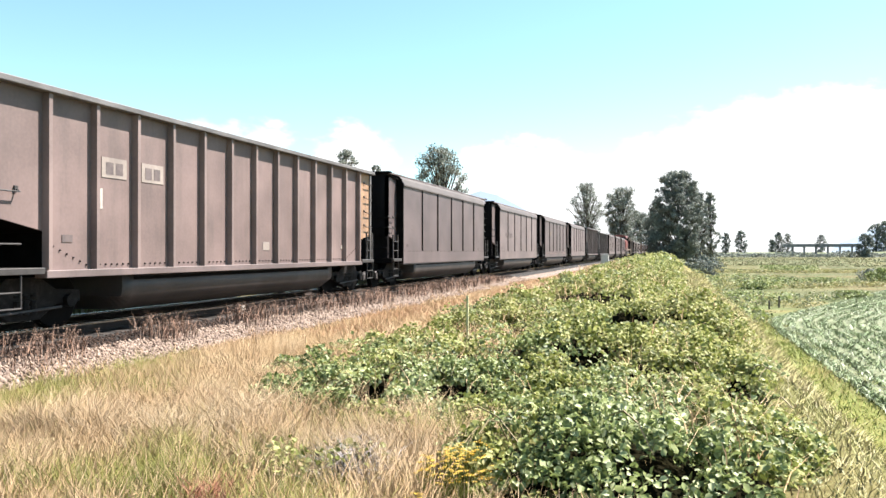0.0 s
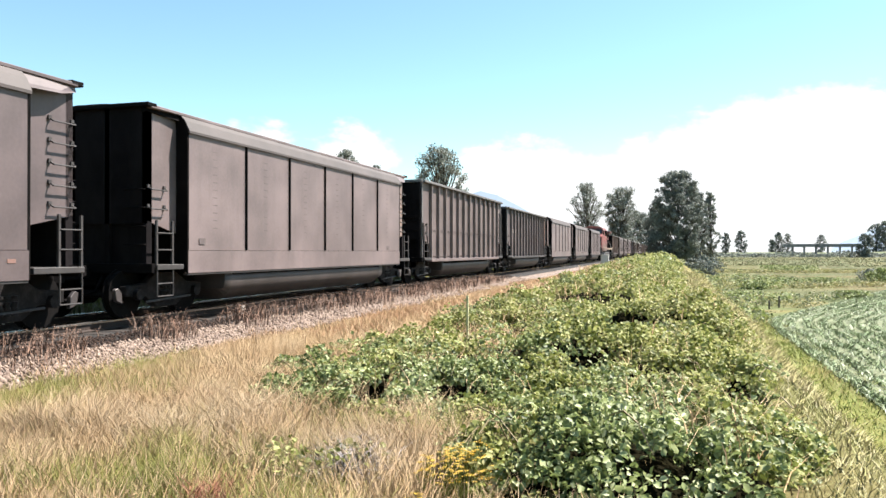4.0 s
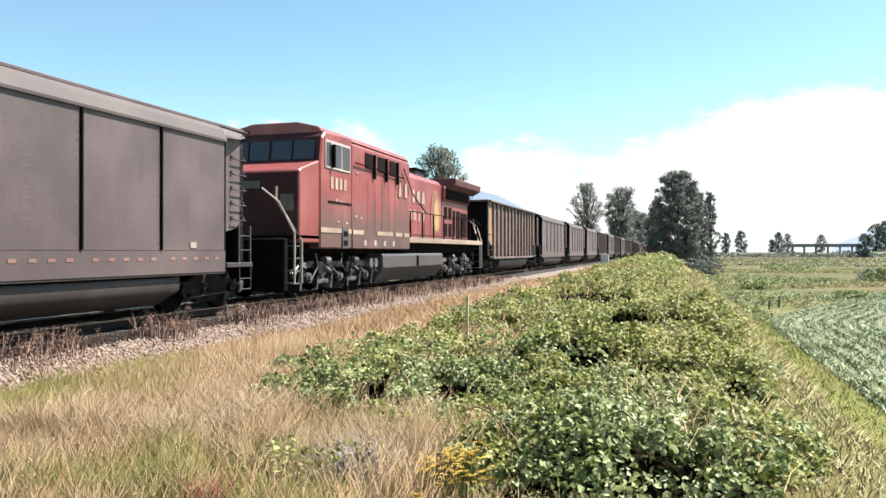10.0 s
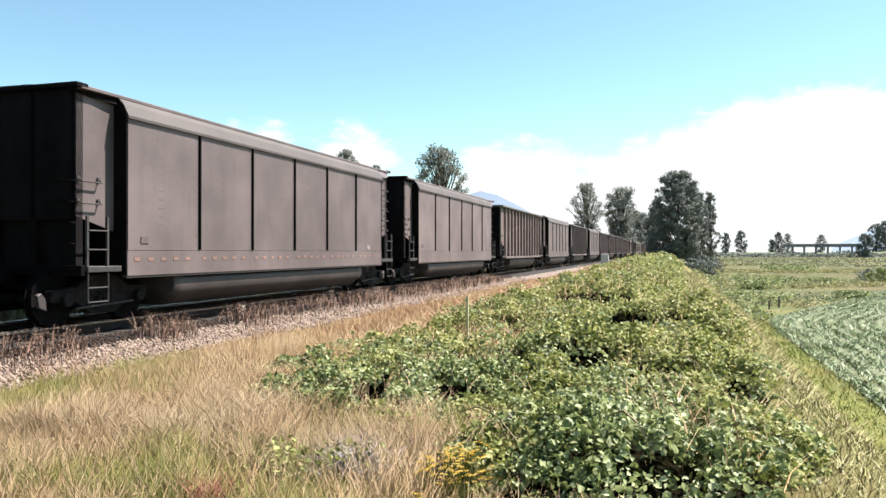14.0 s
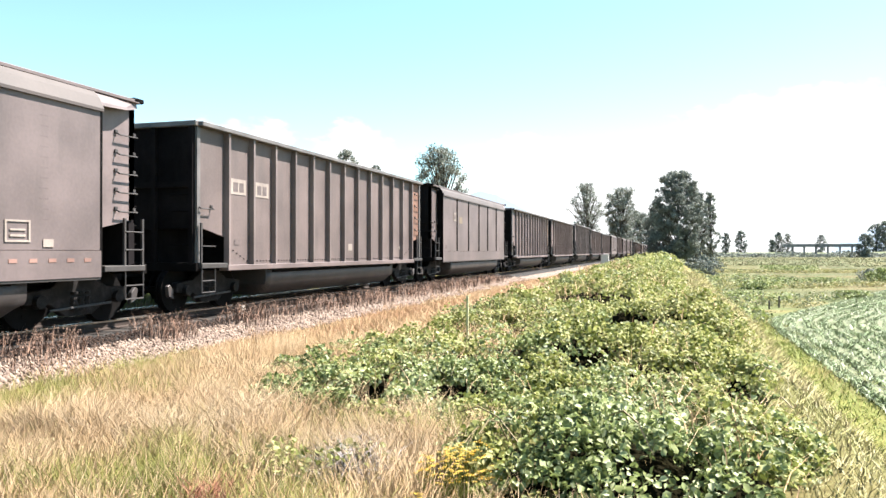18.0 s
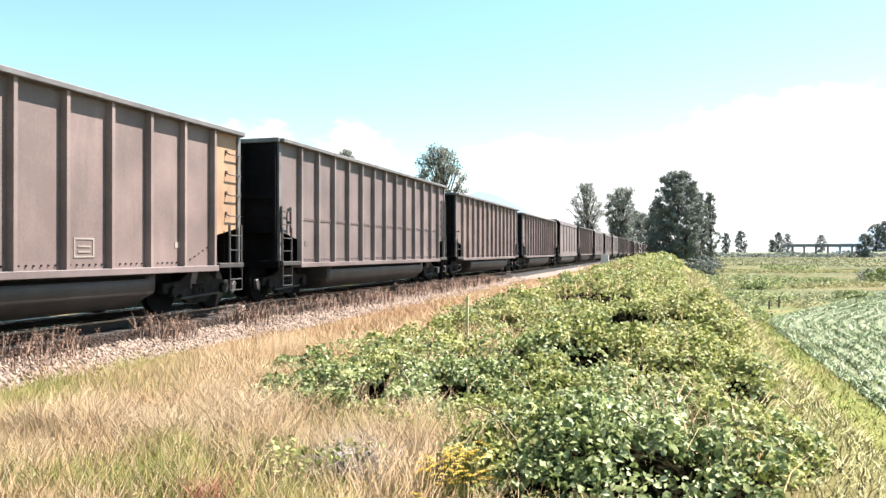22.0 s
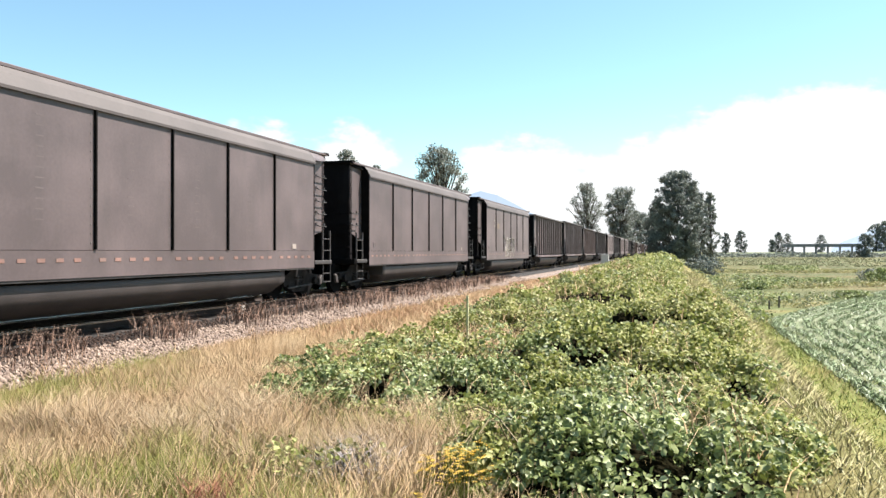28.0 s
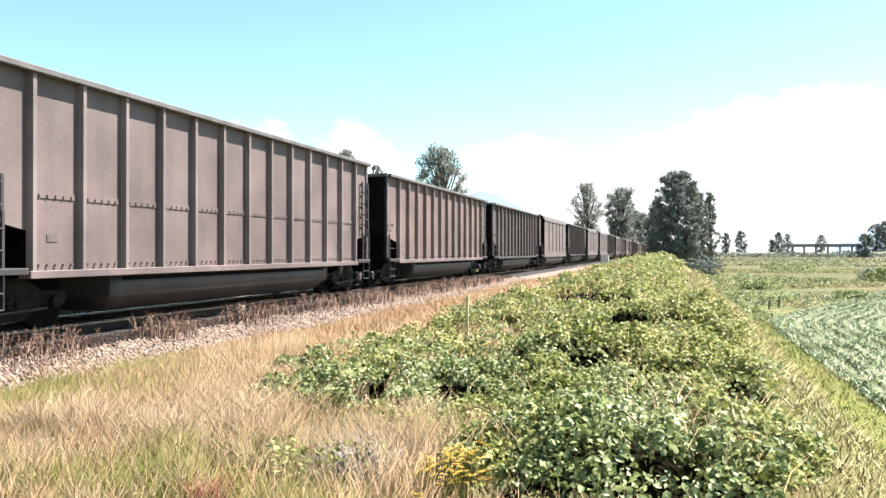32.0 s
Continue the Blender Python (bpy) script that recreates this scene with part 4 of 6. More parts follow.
        prism(ft, [(0, 1.2), (sx * 1.45, 1.2), (sx * 1.50, 1.12), (sx * 1.50, 0.72), (sx * 1.18, 0.24), (0, 0.24)], 1, -3.55, 3.45)
        tank = part("fuel_tank", ft, M_TANK, lo, "big grey fuel tank", 0.02)
        part("tank_gauge", boxes((min(sx * 1.5, sx * 1.53), max(sx * 1.5, sx * 1.53), 0.0, 0.18, 0.72, 1.12)), M_BLACK, tank)
        # handrails
        posts = [-0.75 + 1.45 * k for k in range(8)]
        for y in posts:
            part("handrail_post", boxes((sx * 1.5 - 0.025, sx * 1.5 + 0.025, y - 0.025, y + 0.025, 1.70, 2.78)), M_BLACK, lo)
        part("handrail", rods(0.022, ((sx * 1.5, -0.8, 2.78), (sx * 1.5, 9.5, 2.78)), ((sx * 1.5, 9.5, 2.78), (sx * 1.5, 10.3, 2.6))), M_BLACK, lo)
        # corner steps, front and rear
        for sy in (-1, 1):
            yb = sy * (10.15 if sy > 0 else 9.65)
            bm = bmesh.new()
            for zz in (0.42, 0.75, 1.08, 1.40):
                box(bm, min(sx * 0.95, sx * 1.5), max(sx * 0.95, sx * 1.5), yb - 0.16, yb + 0.16, zz, zz + 0.03)
            box(bm, min(sx * 1.48, sx * 1.5), max(sx * 1.48, sx * 1.5), yb - 0.2, yb - 0.15, 0.42, 1.7)
            box(bm, min(sx * 1.48, sx * 1.5), max(sx * 1.48, sx * 1.5), yb + 0.15, yb + 0.2, 0.42, 1.7)
            part("corner_steps", bm, M_CHORD, lo, "white-edged corner steps")
            yr = yb + sy * 0.3
            part("grab_rail", rods(0.03, ((sx * 1.52, yb - sy * 0.2, 0.45), (sx * 1.52, yb - sy * 0.2, 1.55)), ((sx * 1.52, yb - sy * 0.2, 1.55), (sx * 1.05, yr, 2.6)), ((sx * 1.05, yr, 2.6), (sx * 1.05, yr, 2.95))), M_WHITE, lo, "white grab rail")
        for sy, yb in ((-1, -9.65), (1, 10.15)):
            part("grab_rail", rods(0.028, ((sx * 1.52, yb + sy * 0.2, 0.45), (sx * 1.52, yb + sy * 0.2, 1.75)), ((sx * 1.52, yb + sy * 0.2, 1.75), (sx * 1.2, yb + sy * 0.45, 2.55)), ((sx * 1.2, yb + sy * 0.45, 2.55), (sx * 0.75, yb + sy * 0.5, 2.9))), M_WHITE, lo, "white grab rail")
    part("short_hood_headlight", boxes((-0.35, 0.35, -9.60, -9.54, 2.95, 3.15)), M_CHORD, lo)
    part("nose_plate", boxes((0.95, 1.35, -9.59, -9.572, 2.35, 2.78)), M_CHORD, lo, "small square plate on the nose")
    # exhaust, horn, roof hatch
    stack = part("exhaust_stack", boxes((-0.5, 0.5, 2.75, 3.9, 4.38, 4.72)), M_STEEL, lo, "grey exhaust stack", 0.03)
    part("stack_rim", boxes((-0.58, 0.58, 2.62, 4.02, 4.72, 4.80)), M_BLACK, stack, "black flared rim", 0.02)
    part("roof_hatch", boxes((-0.62, 0.62, 0.1, 2.3, 4.42, 4.50)), M_GRIME, lo, "grimy hatch on the hood", 0.02)
    for y in (0.2, 0.6, 1.0):
        bm = bmesh.new()
        disc(bm, (0.5, y, 4.48), 0.13, 0.16, axis=2, n=10)
        part("roof_cap", bm, M_BLACK, lo)
    part("rooftop_antenna", boxes((-0.3, 0.3, -7.4, -6.9, 4.93, 5.01)), M_CHORD, lo)
    part("pilot", boxes((-1.5, 1.5, -10.35, -10.15, 0.25, 1.6)), M_BLACK, lo, "", 0.03)
    part("rear_pilot", boxes((-1.5, 1.5, 10.3, 10.5, 0.3, 1.6)), M_BLACK, lo, "", 0.03)
    for sy in (-1, 1):
        add_coupler(lo, sy, 10.3, 10.95)
        yc = sy * 6.55
        tr = add_truck(lo, yc, (-2.0, 0.0, 2.0), 0.53)
        for sx in (-1, 1):
            bm = bmesh.new()
            x0, x1 = min(sx * 1.10, sx * 1.22), max(sx * 1.10, sx * 1.22)
            line = [(-2.85, 0.60), (-2.4, 0.86), (-1.62, 0.92), (-1.0, 0.60), (-0.42, 0.90), (0.42, 0.90), (1.0, 0.60), (1.62, 0.92), (2.4, 0.86), (2.85, 0.60)]
            prism(bm, [(yc + a, b + 0.09) for a, b in line] + [(yc + a, b - 0.09) for a, b in reversed(line)], 0, x0, x1)
            for a in (-1.0, 1.0):
                box(bm, x0, x1, yc + a - 0.35, yc + a + 0.35, 0.36, 0.48)
                box(bm, x0, x1, yc + a - 0.07, yc + a + 0.07, 0.48, 0.6)
            part("outer_side_frame", bm, M_TRUCK, tr, "silver truck side frame", 0.02)
            bm = bmesh.new()
            for a in (-2.5, -1.5, -0.6, 0.6, 1.5, 2.5):
                rod(bm, (sx * 1.26, yc + a, 0.22), (sx * 1.26, yc + a + 0.12, 0.74), 0.03, 6)
                rod(bm, (sx * 1.3, yc + a, 0.8), (sx * 1.3, yc + a + 0.4, 0.62), 0.02, 5)
            tagged(part("brake_rigging", bm, M_TRUCK, tr, "brake rods and hoses"), kind="stuff")
            for a in (-2.0, 0.0, 2.0):
                bm = bmesh.new()
                disc(bm, (sx * 1.24, yc + a, 0.54), 0.15, 0.10, n=14)
                disc(bm, (sx * 1.28, yc + a, 0.54), 0.09, 0.14, n=10)
                part("journal_box", bm, M_TRUCK, tr)
            for a in (-1.0, 1.0):
                bm = bmesh.new()
                disc(bm, (sx * 1.3, yc + a, 1.02), 0.12, 0.3, axis=1, n=10)
                part("brake_cylinder", bm, M_TRUCK, tr)
                part("brake_link", rods(0.055, ((sx * 1.28, yc + a - 0.35, 0.95), (sx * 1.28, yc + a + 0.35, 0.70))), M_TRUCK, tr)
    hr = random.Random(12)
    for sx in (-1, 1):
        for sy in (-1, 1):
            for k in range(7):
                y0 = sy * 6.55 + hr.uniform(-2.7, 2.7)
                p = [(sx * 1.34, y0, 1.22), (sx * 1.38, y0 + hr.uniform(-0.15, 0.15), hr.uniform(0.85, 1.0)), (sx * 1.34, y0 + hr.uniform(-0.4, 0.4), hr.uniform(0.45, 0.75))]
                part("hanging_hose", rods(0.024, *zip(p, p[1:])), M_TRUCK if k % 3 == 0 else M_BLACK, lo, "grimy hanging hose")
            for a in (-1.55, 0.35):
                part("sand_pipe_bracket", boxes((min(sx * 1.2, sx * 1.34), max(sx * 1.2, sx * 1.34), sy * 6.55 + a, sy * 6.55 + a + 0.32, 0.62, 0.98)), M_FRAME, lo, "grimy casting above the truck frame", 0.03)
    for y in (-3.9, -4.3):
        bm = bmesh.new()
        disc(bm, (1.25, y, 0.9), 0.16, 0.3, axis=0, n=12)
        part("air_cylinder", bm, M_TRUCK, lo)
    return lo


# ---- train: the consist ----
CAR, FIRST = 16.18, 15.48
PLAN = {-1: ("r", "dark", "dark", ""), 0: ("r", "brown", "yellow", "patch"), 1: ("s", "alu_dark", "alu_dark", ""), 2: ("s", "alu", "alu", "ghost"), 3: ("s", "alu_dark", "alu_dark", "box dots"), 4: ("s", "alu", "tan", ""),
        5: ("c", "mid", "grey", ""), 6: ("r", "dark", "rust", "yellow"), 7: ("s", "alu", "alu_dark", ""), 8: ("s", "alu_mid", "tan", "box dots"), 9: ("s", "alu_dark", "alu_dark", "dots"),
        11: ("r", "tan", "yellow", ""), 12: ("s", "alu_mid", "alu_dark", "box dots"), 13: ("s", "alu_mid", "alu_dark", "dots"), 14: ("s", "alu", "alu", ""), 15: ("r", "brown", "grey", "torn"),
        16: ("s", "alu_mid", "alu", "dots frame:4.2:1.41"), 17: ("r", "mid", "rust", "patch early"), 18: ("s", "alu_mid", "alu_dark", "box"), 19: ("r", "grey", "yellow", "frame:3.2:1.38"), 20: ("r", "warm", "yellow", "patch frame:2.27:1.17"),
        21: ("c", "grey", "grey", ""), 22: ("r", "brown", "grey", ""), 23: ("r", "brown", "yellow", "patch"), 24: ("s", "alu", "alu", ""), 25: ("r", "brown", "rust", ""),
        26: ("s", "alu_dark", "alu_dark", "dots"), 27: ("s", "alu_dark", "alu_dark", "dots"), 28: ("s", "alu_mid", "alu_dark", "box dots scrawl"), 29: ("r", "mid", "rust", "yellow"), 30: ("c", "grey", "grey", ""),
        31: ("r", "brown", "brown", ""), 32: ("r", "dark", "dark", ""), 33: ("s", "alu", "alu", ""), 34: ("r", "dark", "rust", ""), 35: ("s", "alu", "alu", ""), 36: ("s", "alu", "alu", "dots")}
for i in range(37, 51):
    PLAN[i] = random.choice([("r", "dark", "dark", ""), ("r", "brown", "grey", ""), ("s", "alu", "alu", ""), ("r", "warm", "warm", ""), ("s", "alu_dark", "alu_dark", "dots")])


def car_place(i):
    return FIRST + CAR * i + (6.1 if i > 10 else 0.0)


def mark_car(car, what, kind):
    """Lettering patches as plain blocks, on the side that faces the meadow."""
    x = 1.437 if kind != "s" else 1.572

    def patch(name, y0, y1, z0, z1, m, lab=""):
        part(name, boxes((x, x + 0.008, y0, y1, z0, z1)), m, car, lab)
    if "patch" in what:
        for k in (0, 1):
            y = -6.12 + 1.02 * ((0 if "early" in what else 1) + k) + 0.2
            patch("lettering_patch", y, y + 0.62, 2.55, 2.90, M_PATCH, "pale patch behind faded lettering")
            for j in range(2):
                part("lettering_block", boxes((x + 0.004, x + 0.012, y + 0.10 + 0.24 * j, y + 0.28 + 0.24 * j, 2.61, 2.82)), M_GHOST, car, "grey lettering block")
        patch("white_dash", -4.98, -4.88, 2.0, 2.35, M_WHITE)
    if "yellow" in what:
        patch("yellow_bar", -5.64, -5.56, 1.45, 2.50, M_MARKY, "narrow yellow bar")
        for j in range(4):
            y = -5.46 + 0.25 * j + (0.12 if j > 1 else 0)
            patch("lettering_block", y, y + 0.19, 2.42, 2.66, M_PATCH, "pale lettering block")
        patch("yellow_bar", -2.6, -2.53, 1.22, 1.72, M_MARKY, "narrow yellow bar")
    if "patch" in what:
        patch("stencil_box", 0.45, 0.75, 1.30, 1.50, M_PATCH, "small pale stencil box")
    for spot in [q for q in what.split() if q.startswith("frame:")]:
        fy, fz = (float(q) for q in spot.split(":")[1:])
        for y0, y1, z0, z1 in ((0, 0.46, 0.30, 0.33), (0, 0.46, 0, 0.03), (0, 0.035, 0.03, 0.30), (0.425, 0.46, 0.03, 0.30), (0.09, 0.37, 0.08, 0.115), (0.09, 0.37, 0.17, 0.20)):
            patch("stencil_bar", fy + y0, fy + y1, fz + z0, fz + z1, M_PATCH, "pale bar of a stencilled square")
    if "torn" in what:
        patch("worn_patch", 6.35, 6.85, 2.95, 3.32, PAINT["rust"], "worn reddish patch")
        patch("white_bar", 6.42, 6.95, 3.36, 3.44, M_WHITE, "white lettering bar")
    if "box" in what:
        patch("lettering_patch", -4.55, -4.15, 2.62, 3.0, M_PATCH, "pale square with a faded mark")
        patch("lettering_bar", -3.62, -3.08, 2.55, 2.84, M_MARKY, "faded yellow bar")
        part("lettering_block", boxes((x + 0.004, x + 0.012, -4.46, -4.24, 2.70, 2.92)), M_GHOST, car)
    if "ghost" in what:
        for j in range(6):
            patch("faint_digit", -4.6 + 0.34 * j, -4.38 + 0.34 * j, 2.1, 2.35, M_GHOST, "faint old number block")
        for j in range(2):
            patch("faint_letter", -4.2 + 0.34 * j, -3.95 + 0.34 * j, 2.62, 2.9, M_GHOST)
    if "scrawl" in what:
        rng = random.Random(3)
        bm = bmesh.new()
        for row, (zc, hh, y0, n) in enumerate(((1.75, 0.34, -1.7, 7), (1.2, 0.26, -1.6, 8))):
            for k in range(n):
                cy, ph, w1, w2 = y0 + k * 2.75 / n + 0.2, rng.uniform(0, 6.28), rng.choice((1, 1, 2)), rng.choice((1, 2, 3))
                p = [(x + 0.006, cy + 0.20 * math.sin(w1 * u + ph) + 0.03 * u, zc + hh * rng.uniform(0.85, 1.1) * math.sin(w2 * u)) for u in np.linspace(0, rng.uniform(3.5, 6.3), 14)]
                for q, e in zip(p, p[1:]):
                    rod(bm, q, e, 0.013, 4)
        part("spray_scrawl", bm, M_WHITE, car, "white sprayed scrawl lines")
    # small data stencil near each end
    patch("data_stencil", -5.78, -5.56, 1.42, 1.54, M_GHOST, "small stencilled data panel")
    patch("data_stencil", 4.9, 5.1, 1.34, 1.46, M_PATCH if "dots" in what or "patch" in what else M_GHOST)


def build_train():
    cars, made = [], {}
    for i in sorted(list(PLAN) + [10]):
        if i == 10:
            cars.append((locomotive(), car_place(9) + CAR / 2 + 11.14))
            continue
        kind, col, endc, what = PLAN[i]
        key = (kind, col, endc, "dots" in what)
        if key in made:
            car = copy_thing(made[key], Matrix.Identity(4))
        elif kind == "s":
            car = smooth_gondola(col, endc, "dots" in what)
        else:
            car = ribbed_gondola(col, endc, "ladder" if kind == "c" else "grabs", 13, kind == "c", 4.09 if kind == "c" else 3.84 if i == 0 else 4.05 if i == 11 else 3.95)
        if key not in made:
            made[key] = car
            cars.append((car, car_place(i)))
            MARKS.append((car, what, kind))
        else:
            cars.append((car, car_place(i)))
            MARKS.append((car, what, kind))
    for car, what, kind in MARKS:
        mark_car(car, what, kind)
    for car, y in cars:
        car.location = (0, y, 0)
    return cars


MARKS = []
TRAIN = build_train()


# ---- vegetation helpers ----
def leaf_stuff(name, P, size, rng, material, up=0.6, label="", category="leaves", flat=0.5, link=True, face=None):
    """Ovate folded leaves at the points P: two quads each, turned at random but facing mostly upwards."""
    n = len(P)
    nrm = rng.normal(size=(n, 3)) * flat
    nrm[:, 2] += up
    if face is not None:
        nrm += face
    nrm /= np.linalg.norm(nrm, axis=1, keepdims=True) + 1e-9
    d = rng.normal(size=(n, 3))
    d -= nrm * (d * nrm).sum(1, keepdims=True)
    d /= np.linalg.norm(d, axis=1, keepdims=True) + 1e-9
    s = np.cross(nrm, d)
    L = (np.asarray(size) * rng.uniform(0.6, 1.3, n))[:, None]
    W = L * rng.uniform(0.28, 0.44, n)[:, None]
    up_v = nrm * L * 0.14
    base, tip = P - d * L * 0.5, P + d * L * 0.5 - nrm * L * 0.12
    l1, l2 = P - d * L * 0.22 + s * W + up_v, P + d * L * 0.16 + s * W * 0.85 + up_v
    r1, r2 = P - d * L * 0.22 - s * W + up_v, P + d * L * 0.16 - s * W * 0.85 + up_v
    V = np.stack([base, l1, l2, tip, r2, r1], 1).reshape(-1, 3)
    i = 6 * np.arange(n)[:, None]
    F = np.concatenate([i + np.array([[0, 3, 2, 1]]), i + np.array([[0, 5, 4, 3]])], 1).reshape(-1, 4)
    me = raw_mesh(name, V, F, material)
    if not link:
        return me
    return tagged(new(name, me), label, category, kind="stuff")


def blade_stuff(name, x, y, h, w, lean, rng, material, label, category="grass", z=None, a=None, tilt=0.7):
    """Bent blades, two quads each, rooted on the ground."""
    n = len(x)
    z = ground_z(x, y) - 0.02 if z is None else z
    a = rng.uniform(0, 6.28, n) if a is None else a
    h, w, lean = (np.broadcast_to(np.asarray(q, float), (n,)) * rng.uniform(0.6, 1.35, n) for q in (h, w, lean))
    dx, dy = np.cos(a), np.sin(a)
    b = rng.uniform(0, 6.28, n)
    sx, sy = np.cos(b) * w / 2, np.sin(b) * w / 2
    V = []
    for f, k, wd in ((0, 0, 1), (0.55, 0.3, 0.8), (1.0, 1.0, 0.16)):
        cx, cy, cz = x + dx * lean * h * k, y + dy * lean * h * k, z + h * f * np.sqrt(np.clip(1 - (0.5 * lean * k) ** 2, 0.2, 1))
        V += [np.stack([cx - sx * wd, cy - sy * wd, cz], -1), np.stack([cx + sx * wd, cy + sy * wd, cz], -1)]
    V = np.stack(V, 1).reshape(-1, 3)
    i = 6 * np.arange(n)[:, None]
    F = np.concatenate([i + np.array([[0, 1, 3, 2]]), i + np.array([[2, 3, 5, 4]])], 1).reshape(-1, 4)
    nr = np.stack([tilt * np.cos(b + 1.57), tilt * np.sin(b + 1.57), np.ones(n)], -1)
    nr = np.repeat(nr / np.linalg.norm(nr, axis=1, keepdims=True), 6, 0)
    return tagged(new(name, raw_mesh(name, V, F, material, True, nr)), label, category, kind="stuff")


M_LEAF = surface("bramble_leaf", [(0.1, (0.09, 0.12, 0.04)), (0.45, (0.25, 0.31, 0.105)), (0.7, (0.42, 0.48, 0.20)), (0.95, (0.56, 0.60, 0.34))], 0.5, scale=0.9, fine=14, bump=0.05, island=0.9, translucent=0.35, spec=0.35)
M_LEAF_Y = surface("yellowish_bramble_leaf", [(0.1, (0.14, 0.165, 0.035)), (0.45, (0.33, 0.36, 0.10)), (0.7, (0.51, 0.52, 0.20)), (0.92, (0.60, 0.56, 0.28))], 0.58, scale=0.9, fine=14, bump=0.05, island=0.9, translucent=0.35, spec=0.3)
M_THICKET_SHADE = surface("thicket_shade_black", tones((0.010, 0.009, 0.004)), 1.0, scale=3, fine=30, bump=0.6, dist=0.05, spec=0.02)
M_DRY = surface("dry_straw_grass", [(0.12, (0.27, 0.155, 0.08)), (0.38, (0.48, 0.33, 0.175)), (0.62, (0.68, 0.51, 0.33)), (0.88, (0.42, 0.33, 0.15))], 0.7, scale=1.1, fine=6, bump=0, island=0.3, translucent=0.25, spec=0.3)
M_STRAW = surface("bleached_straw", [(0.2, (0.48, 0.34, 0.21)), (0.5, (0.66, 0.51, 0.34)), (0.8, (0.80, 0.67, 0.50))], 0.7, scale=1.5, fine=6, bump=0, island=0.28, translucent=0.25, spec=0.3)
M_ORANGE = surface("reddish_dry_grass", [(0.2, (0.34, 0.18, 0.10)), (0.5, (0.50, 0.33, 0.19)), (0.8, (0.54, 0.42, 0.25))], 0.7, scale=0.35, fine=6, bump=0, island=0.5, translucent=0.25, spec=0.3)
M_GREEN = surface("green_grass", [(0.2, (0.16, 0.175, 0.045)), (0.5, (0.31, 0.32, 0.08)), (0.8, (0.46, 0.38, 0.17))], 0.6, scale=0.9, fine=6, bump=0, island=0.35, translucent=0.3, spec=0.3)
M_SWARD = surface("olive_grass_sward", [(0.2, (0.17, 0.10, 0.055)), (0.5, (0.36, 0.26, 0.125)), (0.8, (0.30, 0.27, 0.09))], 0.7, scale=1.2, fine=6, bump=0, island=0.3, translucent=0.3, spec=0.2)
M_MEADOW = surface("faded_meadow_grass", [(0.2, (0.20, 0.235, 0.12)), (0.5, (0.25, 0.275, 0.15)), (0.8, (0.31, 0.29, 0.185))], 0.7, scale=0.08, fine=1, bump=0, island=0.3, translucent=0.3, spec=0.2)
M_BANK = surface("pale_bank_grass", [(0.2, (0.22, 0.225, 0.08)), (0.45, (0.37, 0.36, 0.14)), (0.75, (0.52, 0.46, 0.25))], 0.6, scale=0.3, fine=5, bump=0, island=0.5, translucent=0.3, spec=0.3)
M_LANE = surface("fresh_lane_grass", [(0.2, (0.17, 0.24, 0.05)), (0.5, (0.26, 0.33, 0.075)), (0.8, (0.40, 0.38, 0.15))], 0.6, scale=0.3, fine=5, bump=0, island=0.4, translucent=0.3, spec=0.2)
M_STALK = surface("brown_dock_stalks", tones((0.21, 0.125, 0.088)), 0.8, scale=3, fine=30, bump=0, island=0.5)
M_CORN = surface("young_corn_leaf", [(0.2, (0.14, 0.21, 0.09)), (0.5, (0.28, 0.375, 0.19)), (0.8, (0.43, 0.53, 0.31))], 0.45, scale=0.3, fine=8, bump=0, island=0.4, translucent=0.25, spec=0.5)
M_SOIL = surface("field_soil", tones((0.17, 0.19, 0.10)), 0.95, scale=2, fine=20, bump=0.5, dist=0.05)
M_BARK = surface("grey_bark", tones((0.10, 0.085, 0.07)), 0.9, scale=6, fine=40, bump=0.5)
# distance haze is put into these leaf colours by greying and paling them
M_TREE = surface("haze_greyed_leaves", [(0.2, (0.14, 0.162, 0.15)), (0.5, (0.225, 0.25, 0.22)), (0.8, (0.33, 0.355, 0.31))], 0.6, scale=0.15, fine=2, bump=0, island=0.5, translucent=0.15, spec=0.3)
M_POPLAR = surface("haze_paled_leaves", [(0.2, (0.17, 0.19, 0.17)), (0.5, (0.27, 0.295, 0.25)), (0.8, (0.38, 0.40, 0.35))], 0.6, scale=0.15, fine=2, bump=0, island=0.5, translucent=0.2, spec=0.3)
M_YELLOW = surface("yellow_petals", tones((0.75, 0.48, 0.03)), 0.6, scale=5, fine=30, bump=0, translucent=0.2)


# ---- brambles along the shoulder ----
MOUNDS = ((10.45, 5.4, 1.2, 0.55), (10.9, 6.6, 1.0, 0.42), (7.6, 7.5, 1.2, 0.42), (8.7, 7.9, 1.1, 0.38), (9.5, 8.7, 1.5, 0.40), (10.7, 8.7, 1.3, 0.50), (7.6, 10.2, 1.5, 0.38), (6.5, 9.0, 1.1, 0.24), (9.4, 6.8, 0.85, 0.30), (6.0, 10.6, 1.0, 0.2))

HOLLOWS = ((10.35, 9.5, 0.32, 0.5), (8.05, 11.9, 0.45, 0.5), (9.35, 6.0, 0.3, 0.35), (8.6, 9.2, 0.35, 0.4), (11.3, 7.6, 0.25, 0.4))     # dark gaps in the thicket


